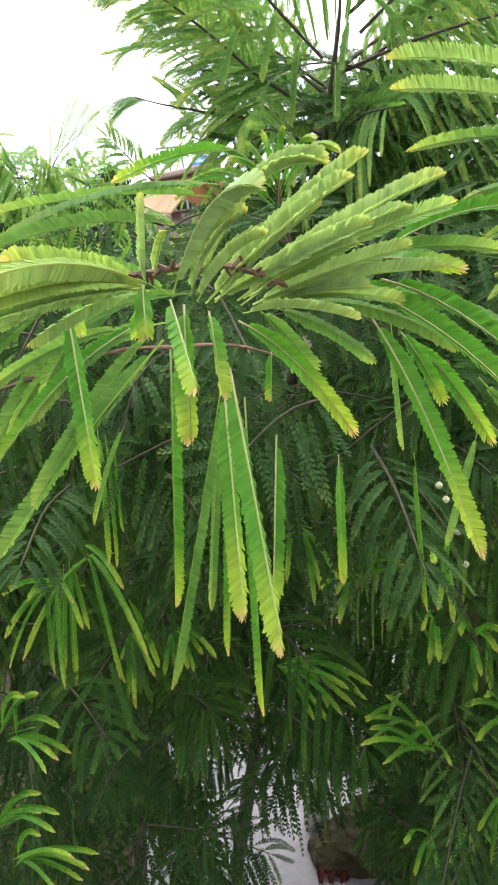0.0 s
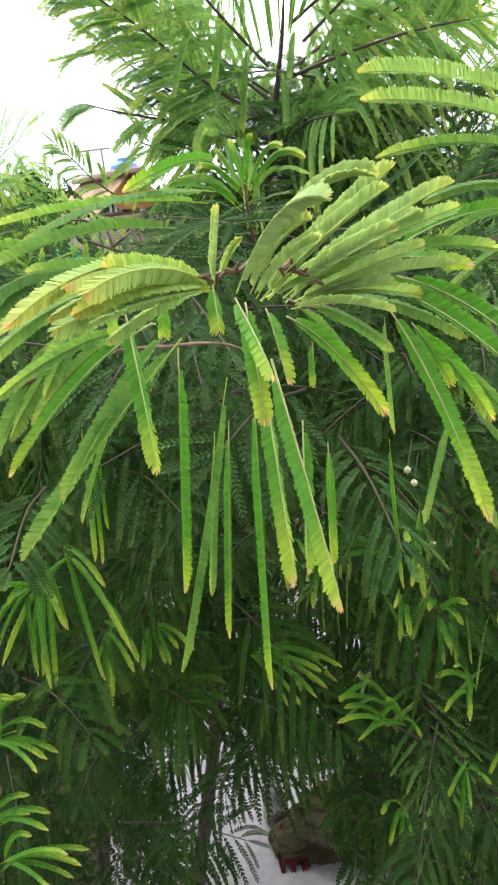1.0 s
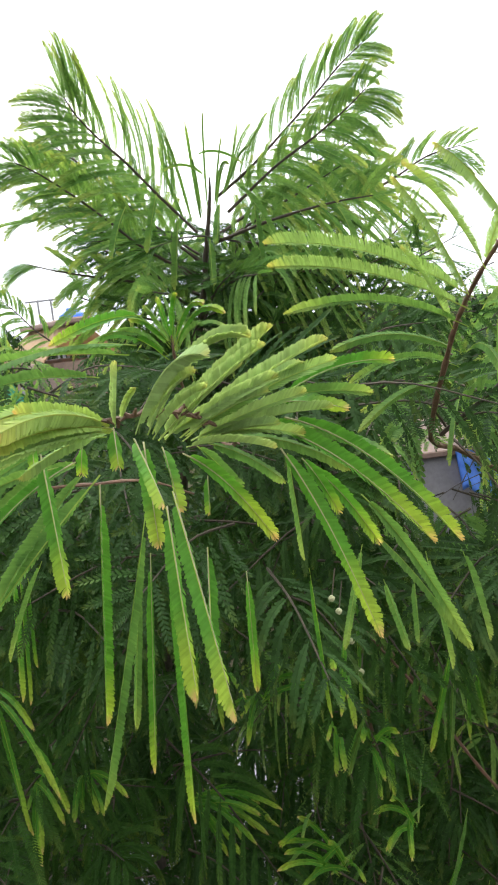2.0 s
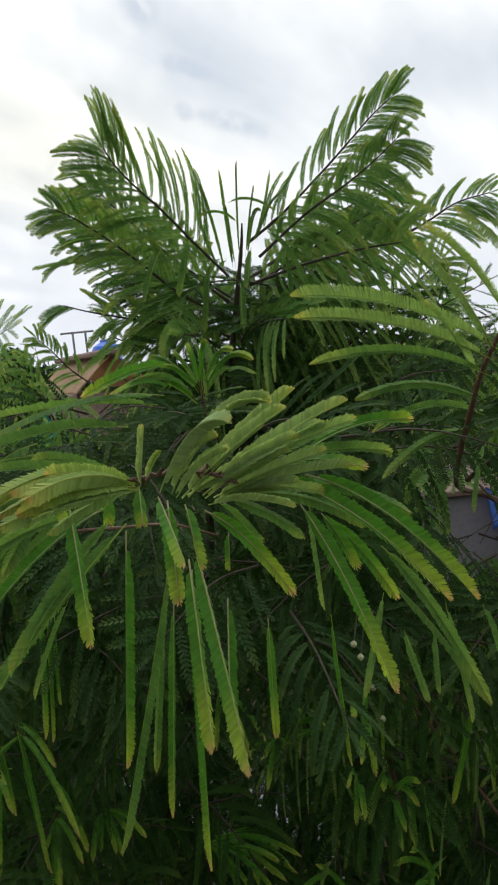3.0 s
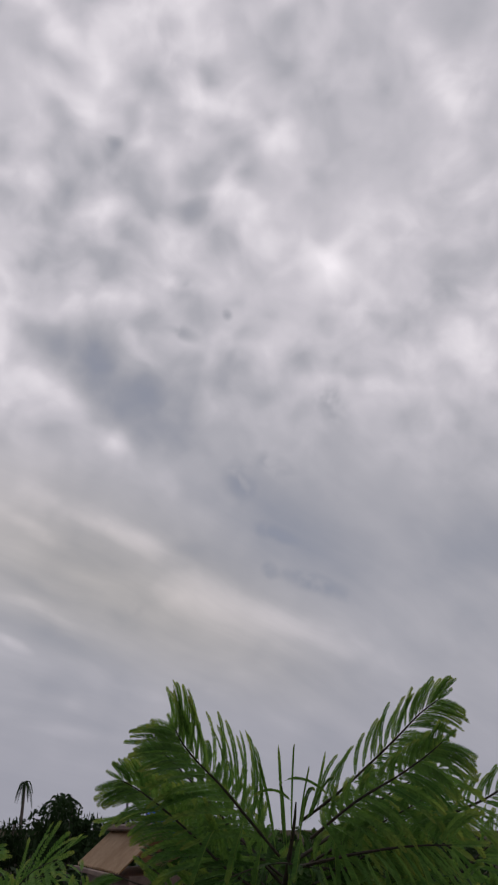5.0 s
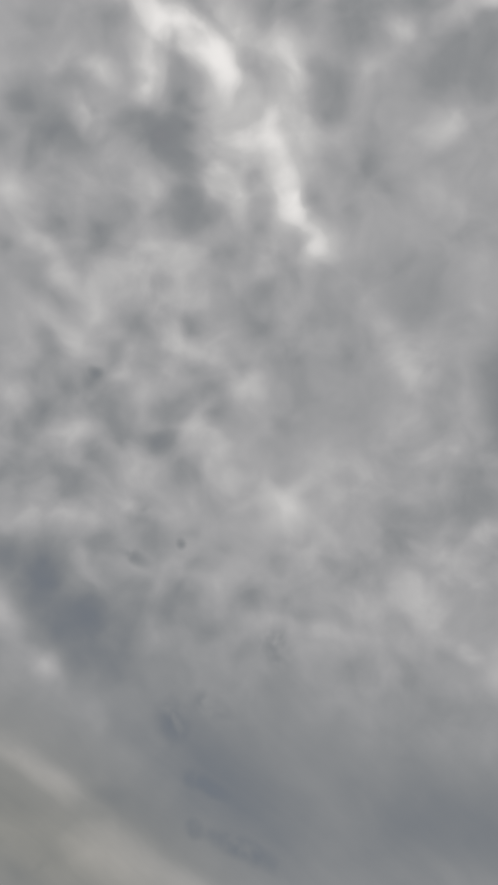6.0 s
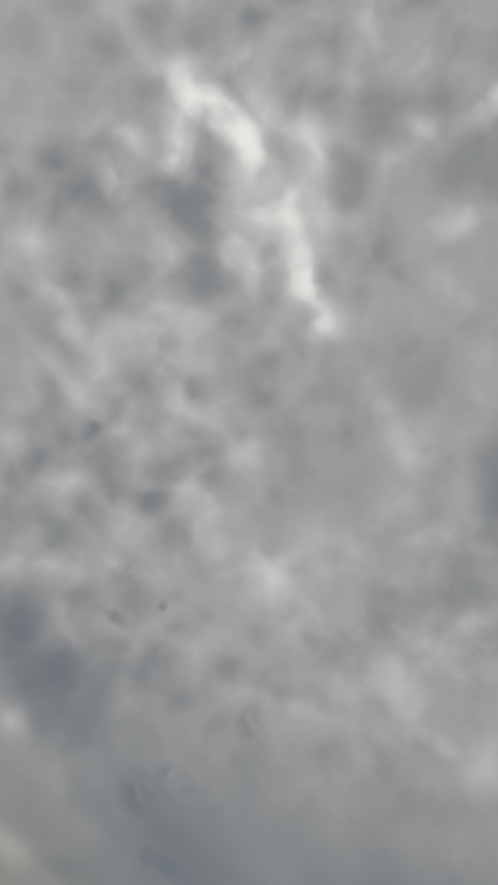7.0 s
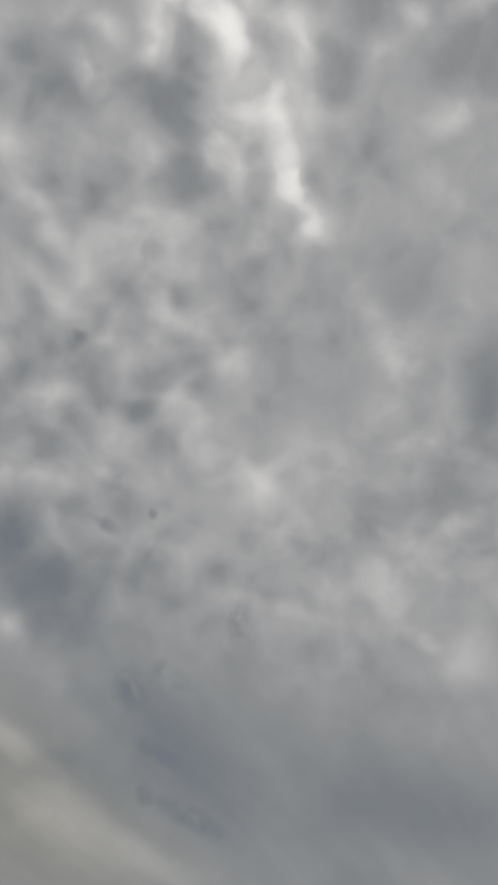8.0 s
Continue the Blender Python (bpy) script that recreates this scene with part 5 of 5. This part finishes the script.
tuft(tree_e, (0.209, 1.050, 1.696), [(0.174, 1.020, 1.662), (0.204, 0.990, 1.671), (0.224, 0.960, 1.741), (0.195, 1.020, 1.597)])
tuft(tree_e, (0.107, 1.050, 1.621), [(0.098, 1.020, 1.564), (0.115, 0.990, 1.608), (0.065, 0.960, 1.702), (0.081, 1.020, 1.575)])
tuft(bush_w, (-0.456, 0.920, 1.925), [(-0.360, 0.890, 1.920), (-0.363, 0.860, 1.936), (-0.368, 0.830, 1.942), (-0.369, 0.890, 1.959), (-0.372, 0.860, 2.033), (-0.372, 0.830, 2.052), (-0.419, 0.890, 2.007), (-0.457, 0.860, 1.931)])
tuft(bush_w, (-0.494, 0.900, 1.783), [(-0.403, 0.870, 1.872), (-0.367, 0.840, 1.869), (-0.361, 0.810, 1.871), (-0.409, 0.870, 1.841), (-0.469, 0.840, 1.896)])
tuft(bush_w, (-0.478, 0.900, 1.718), [(-0.341, 0.870, 1.773), (-0.345, 0.840, 1.777), (-0.346, 0.810, 1.829), (-0.371, 0.870, 1.726), (-0.398, 0.840, 1.834), (-0.371, 0.810, 1.765)])

# ---------------------------------------------------------------- house and far trees
house = thing("house", "low house with a faded tan sheet roof and dark ridge", "house", (0.0, 12.5, 0))


def box_mesh(x0, x1, y0, y1, z0, z1, bevel=0.01):
    bm = bmesh.new()
    bmesh.ops.create_cube(bm, size=1.0, matrix=Matrix.Translation(((x0 + x1) / 2, (y0 + y1) / 2, (z0 + z1) / 2)) @ Matrix.Diagonal((x1 - x0, y1 - y0, z1 - z0, 1)))
    if bevel:
        bmesh.ops.bevel(bm, geom=bm.edges[:], offset=bevel, segments=1, affect="EDGES")
    return bm


# the wall's dark brown also carries the shade beneath the eaves
grown("wall", box_mesh(-2.8, -0.4, 11.52, 12.2, 0, 2.37), M_RUST, house, "brown wall, coloured darker for the shade under its eaves")


def corrugated(x0, x1, low, high, steps):
    """A ribbed sheet between a low and a high edge, each (y, z)."""
    bm = bmesh.new()
    rows = []
    for f in np.linspace(0, 1, 6):
        row = []
        for i in range(steps + 1):
            x = x0 + (x1 - x0) * i / steps
            z = low[1] + (high[1] - low[1]) * f + 0.018 * math.cos(i * math.pi)
            row.append(bm.verts.new((x, low[0] + (high[0] - low[0]) * f, z)))
        rows.append(row)
    for a, c in zip(rows, rows[1:]):
        for i in range(steps):
            bm.faces.new((a[i], a[i + 1], c[i + 1], c[i]))
    bmesh.ops.solidify(bm, geom=bm.faces[:], thickness=0.01)
    return bm


grown("roof", corrugated(-2.9, -0.3, (11.40, 2.40), (11.84, 2.80), 40), M_TAN, house, "faded tan ribbed roof sheet")
grown("roof", corrugated(-2.9, -0.3, (12.32, 2.40), (11.88, 2.80), 40), M_TAN, house)
grown("ridge", box_mesh(-2.95, -0.25, 11.70, 12.02, 2.795, 2.87, 0.02), M_RUST, house, "dark rusty ridge cap")
grown("gutter", box_mesh(-2.9, -0.3, 11.34, 11.39, 2.33, 2.385, 0.008), M_RUST, house, "rusty eaves gutter")

# the house stands askew, its east end nearer
house.matrix_basis = Matrix.Translation((-2.86, 11.2, 0)) @ Matrix.Rotation(radians(-66), 4, "Z") @ Matrix.Translation((2.9, -11.4, 0)) @ house.matrix_basis

far_rng = np.random.default_rng(21)


def far_tree():
    ob = thing("far_tree", "distant dark green broadleaf tree on the skyline", "tree", (0, 0, 0), "far tree line")
    b = Batch()
    tube(b, curve([(0, 0, -0.2), (0.1, 0, 1.5), (0, 0.1, 3.0)], 10), 0.18, 0.08, 7, 0.1, far_rng)
    part("trunk", b, M_BARK, ob)
    b = Batch()
    for i in range(1800):
        d = unit(far_rng.normal(0, 1, 3))
        c = np.array([0, 0, 1.7]) + d * (2.4, 2.4, 1.7) * far_rng.uniform(0.5, 1.0) * (0.8 + 0.3 * math.sin(5 * d[0] + 3 * d[2]))
        a1, a2 = unit(far_rng.normal(0, 1, 3)), unit(far_rng.normal(0, 1, 3))
        s = far_rng.uniform(0.12, 0.26)
        b.add([c - a1 * s, c + a2 * s * 0.5, c + a1 * s, c - a2 * s * 0.5], [(0, 1, 2, 3)], np.full((4, 2), far_rng.uniform(0, 0.7)))
    part("crown", b, M_FAR, ob)
    return ob


first = far_tree()
first.location = (-8, 42, 0)
for i in range(44):
    x = -36 + i * 1.8 + far_rng.uniform(-0.8, 0.8)
    s = far_rng.uniform(0.7, 1.0)
    c = copy_thing(first, pose(x, far_rng.uniform(40, 60), 0, 0, 0, far_rng.uniform(0, 360)))
    c.scale = (s, s, s * far_rng.uniform(0.8, 1.1) * (1.45 if x < -13 else 1.0))
for i in range(60):
    x = -26 + i * 0.92 + far_rng.uniform(-0.4, 0.4)
    s = far_rng.uniform(0.42, 0.6)
    c = copy_thing(first, pose(x, far_rng.uniform(17.5, 30), -0.1, 0, 0, far_rng.uniform(0, 360)))
    c.scale = (s * 1.2, s * 1.2, s)
    tagged(c, "low dark green scrub bush beyond the yard", "bush", "scrub beyond the yard")
    c.name = "scrub_bush"

# ---------------------------------------------------------------- yard things


def far_palm(x, y, top, label, spread, droop, count, seed):
    """A far palm: a bare trunk with a head of feathery fronds."""
    palm_rng = np.random.default_rng(seed)
    ob = thing("palm_tree", label, "tree", (x, y, 0))
    b = Batch()
    tube(b, curve([(0.15, 0, -0.1), (0.05, 0, top * 0.5), (0, 0, top)], 14), 0.16, 0.09, 8, 0.08, palm_rng)
    part("trunk", b, M_BARK, ob)
    head = np.array((0, 0, top))
    for i in range(count):
        a = 2 * math.pi * (i + palm_rng.uniform(-0.3, 0.3)) / count
        out = np.array((math.cos(a), math.sin(a), 0.0)) * spread * palm_rng.uniform(0.7, 1.1)
        rise = palm_rng.uniform(0.2, 0.9) * spread
        b = Batch()
        feather(b, head, head + out * 0.55 + UP * rise, head + out + UP * (rise - droop * palm_rng.uniform(0.6, 1.2)), 0.16 * spread, 26, unit((palm_rng.normal(0, 0.3), -0.4, 1)), palm_rng, -0.5, 0.6, None, 0.12, False, 0.7)
        part("frond", b, M_FAR, ob)


far_palm(-19.82, 60, 5.8, "far ragged palm with withered drooping fronds", 0.75, 1.7, 9, 31)
far_palm(-17.03, 60, 4.3, "far palm with a round head of dark fronds", 1.5, 1.2, 15, 32)


def water_tank():
    tank = thing("water_tank", "blue plastic water tank on a steel stand", "water tank", (-2.50, 15.6, 0.30))
    bm = bmesh.new()
    rings = [(0.0, 2.2), (0.30, 2.2), (0.31, 2.26), (0.29, 2.32), (0.31, 2.38), (0.29, 2.46), (0.31, 2.54), (0.29, 2.62), (0.30, 2.72), (0.26, 2.82), (0.12, 2.9), (0.11, 2.95), (0.0, 2.96)]
    rows = [[bm.verts.new((r * math.cos(a), r * math.sin(a), z)) for a in np.linspace(0, 2 * math.pi, 24, endpoint=False)] for r, z in rings[1:-1]]
    for a, c in zip(rows, rows[1:]):
        for i in range(24):
            bm.faces.new((a[i], a[(i + 1) % 24], c[(i + 1) % 24], c[i]))
    bm.faces.new(rows[0][::-1])
    bm.faces.new(rows[-1])
    part("tank", bm, M_BLUE, tank, "ribbed blue plastic barrel")
    for x in (-0.24, 0.24):
        for y in (-0.24, 0.24):
            part("leg", box_mesh(x - 0.025, x + 0.025, y - 0.025, y + 0.025, -0.5, 2.15, 0.004), M_IRON, tank)
    part("platform", box_mesh(-0.34, 0.34, -0.34, 0.34, 2.14, 2.198, 0.006), M_IRON, tank)


water_tank()


def pipe_frame():
    """A thin pipe frame beside the water tank."""
    ob = thing("pipe_frame", "thin grey steel pipe frame beside the water tank", "pipe frame", (-2.98, 15.20, 0))
    for x in (-0.08, 0.17):
        b = Batch()
        tube(b, [(x, 0, -0.1), (x, 0, 1.71), (x, 0, 3.45)], 0.022, 0.022, 8)
        part("post", b, M_IRON, ob)
    b = Batch()
    tube(b, [(-0.33, 0.045, 3.43), (0, 0.045, 3.43), (0.33, 0.045, 3.43)], 0.02, 0.02, 8)
    part("rail", b, M_IRON, ob)


pipe_frame()


def draped_sheet(x0, x1, y0, y1, height, seed, nx=28, ny=20):
    """A cloth with folds between four corners; height gives its level at (u, v)."""
    bm = bmesh.new()
    rows = []
    for j in range(ny + 1):
        row = []
        for i in range(nx + 1):
            u, w = i / nx, j / ny
            x, y = x0 + (x1 - x0) * u, y0 + (y1 - y0) * w
            fold = 0.035 * noise.noise((u * 5 + seed, w * 3, seed)) + 0.02 * math.sin(u * 19 + 3 * w + seed)
            row.append(bm.verts.new((x, y + fold, height(u, w) + fold)))
        rows.append(row)
    for a, c in zip(rows, rows[1:]):
        for i in range(nx):
            bm.faces.new((a[i], a[i + 1], c[i + 1], c[i])).smooth = True
    bmesh.ops.solidify(bm, geom=bm.faces[:], thickness=0.004)
    return bm


def tent():
    ob = thing("shade_net", "teal shade netting hung over a pole in the yard", "netting", (-1.95, 8.2, 0))
    b = Batch()
    tube(b, [(0, 0.05, -0.1), (0.01, 0.05, 1.0), (0, 0.05, 2.26)], 0.025, 0.02, 8)
    part("pole", b, M_IRON, ob)
    part("net", draped_sheet(-0.24, 0.59, -0.35, 0.0, lambda u, w: 1.51 + 0.73 * w * (1 - 1.15 * abs(u - 0.16)), 1.7), M_TEAL, ob, "sagging teal net")


tent()


def shed():
    ob = thing("shed", "small pale plastered shed with a blue tarpaulin over its edge", "shed", (2.6, 6.4, 0))
    part("wall", box_mesh(-1.05, 0.9, -0.1, 0.05, -0.1, 1.28, 0.01), M_SLAB, ob, "weathered whitish wall")
    part("wall", box_mesh(-1.05, -0.9, 0.06, 1.6, -0.1, 1.28, 0.01), M_SLAB, ob)
    part("roof", box_mesh(-1.12, 1.0, -0.16, 1.7, 1.285, 1.34, 0.01), M_RUST, ob, "rusty sheet roof")
    part("tarpaulin", draped_sheet(-0.60, -0.22, -0.30, -0.17, lambda u, w: 1.02 + 0.32 * w - 0.08 * u, 4.2, 20, 10), M_TARP, ob, "bright blue tarpaulin")


shed()


def stone(at, size, seed, mat, name, label, category):
    bm = bmesh.new()
    bmesh.ops.create_icosphere(bm, subdivisions=5, radius=1.0)
    for vert in bm.verts:
        k = 1 + 0.35 * noise.noise(vert.co * 1.3 + Vector((seed, 0, 0))) + 0.12 * noise.noise(vert.co * 4 + Vector((0, seed, 0))) + 0.05 * noise.noise(vert.co * 11 + Vector((0, 0, seed)))
        vert.co = Vector((vert.co.x * size[0] * k, vert.co.y * size[1] * k, max(vert.co.z, -0.6) * size[2] * k))
    ob = part(name, bm, mat, None)
    ob.location = at
    return tagged(ob, label, category)


stone((-0.21, 2.60, 0.13), (0.055, 0.055, 0.09), 1.0, M_STONE, "stone", "pale grey upright stone on the pavement", "stone")
stone((0.10, 2.50, 0.10), (0.28, 0.20, 0.12), 5.0, M_EARTH, "earth_mound", "heap of reddish brown earth under the trees", "earth heap")
stone((0.62, 2.35, 0.12), (0.30, 0.22, 0.16), 8.0, M_EARTH, "earth_mound", "heap of reddish brown earth under the trees", "earth heap")
scrap = part("plastic_scrap", draped_sheet(-0.20, -0.08, 2.32, 2.46, lambda u, w: 0.07 + 0.05 * w * (1 - 0.5 * u), 2.2, 12, 8), M_RED, None)
tagged(scrap, "crumpled dark red plastic sheet on the ground", "plastic sheet")


def seed_ball(at, size):
    """A round pale flower head, set with small knobs."""
    bm = bmesh.new()
    bmesh.ops.create_icosphere(bm, subdivisions=3, radius=size)
    for i, vert in enumerate(bm.verts):
        vert.co *= 1.0 + (0.12 if i % 3 == 0 else 0.0)
    me = bpy.data.meshes.new("flower_head")
    bm.to_mesh(me)
    bm.free()
    me.materials.append(M_BERRY)
    ob = grown("flower_head", me, M_BERRY, tree_e, "small round cream flower head")
    ob.matrix_basis = Matrix.Translation(at)
    b = Batch()
    tube(b, [at, (at[0] + 0.01, at[1] + 0.02, at[2] + 0.03)], 0.0008, 0.0008, 5)
    grown("flower_stalk", b, M_STEM, tree_e)


seed_ball((0.114, 0.900, 2.264), 0.0038)
seed_ball((0.121, 0.900, 2.247), 0.0038)
seed_ball((0.136, 0.920, 2.198), 0.0038)
seed_ball((0.146, 0.930, 2.151), 0.0038)
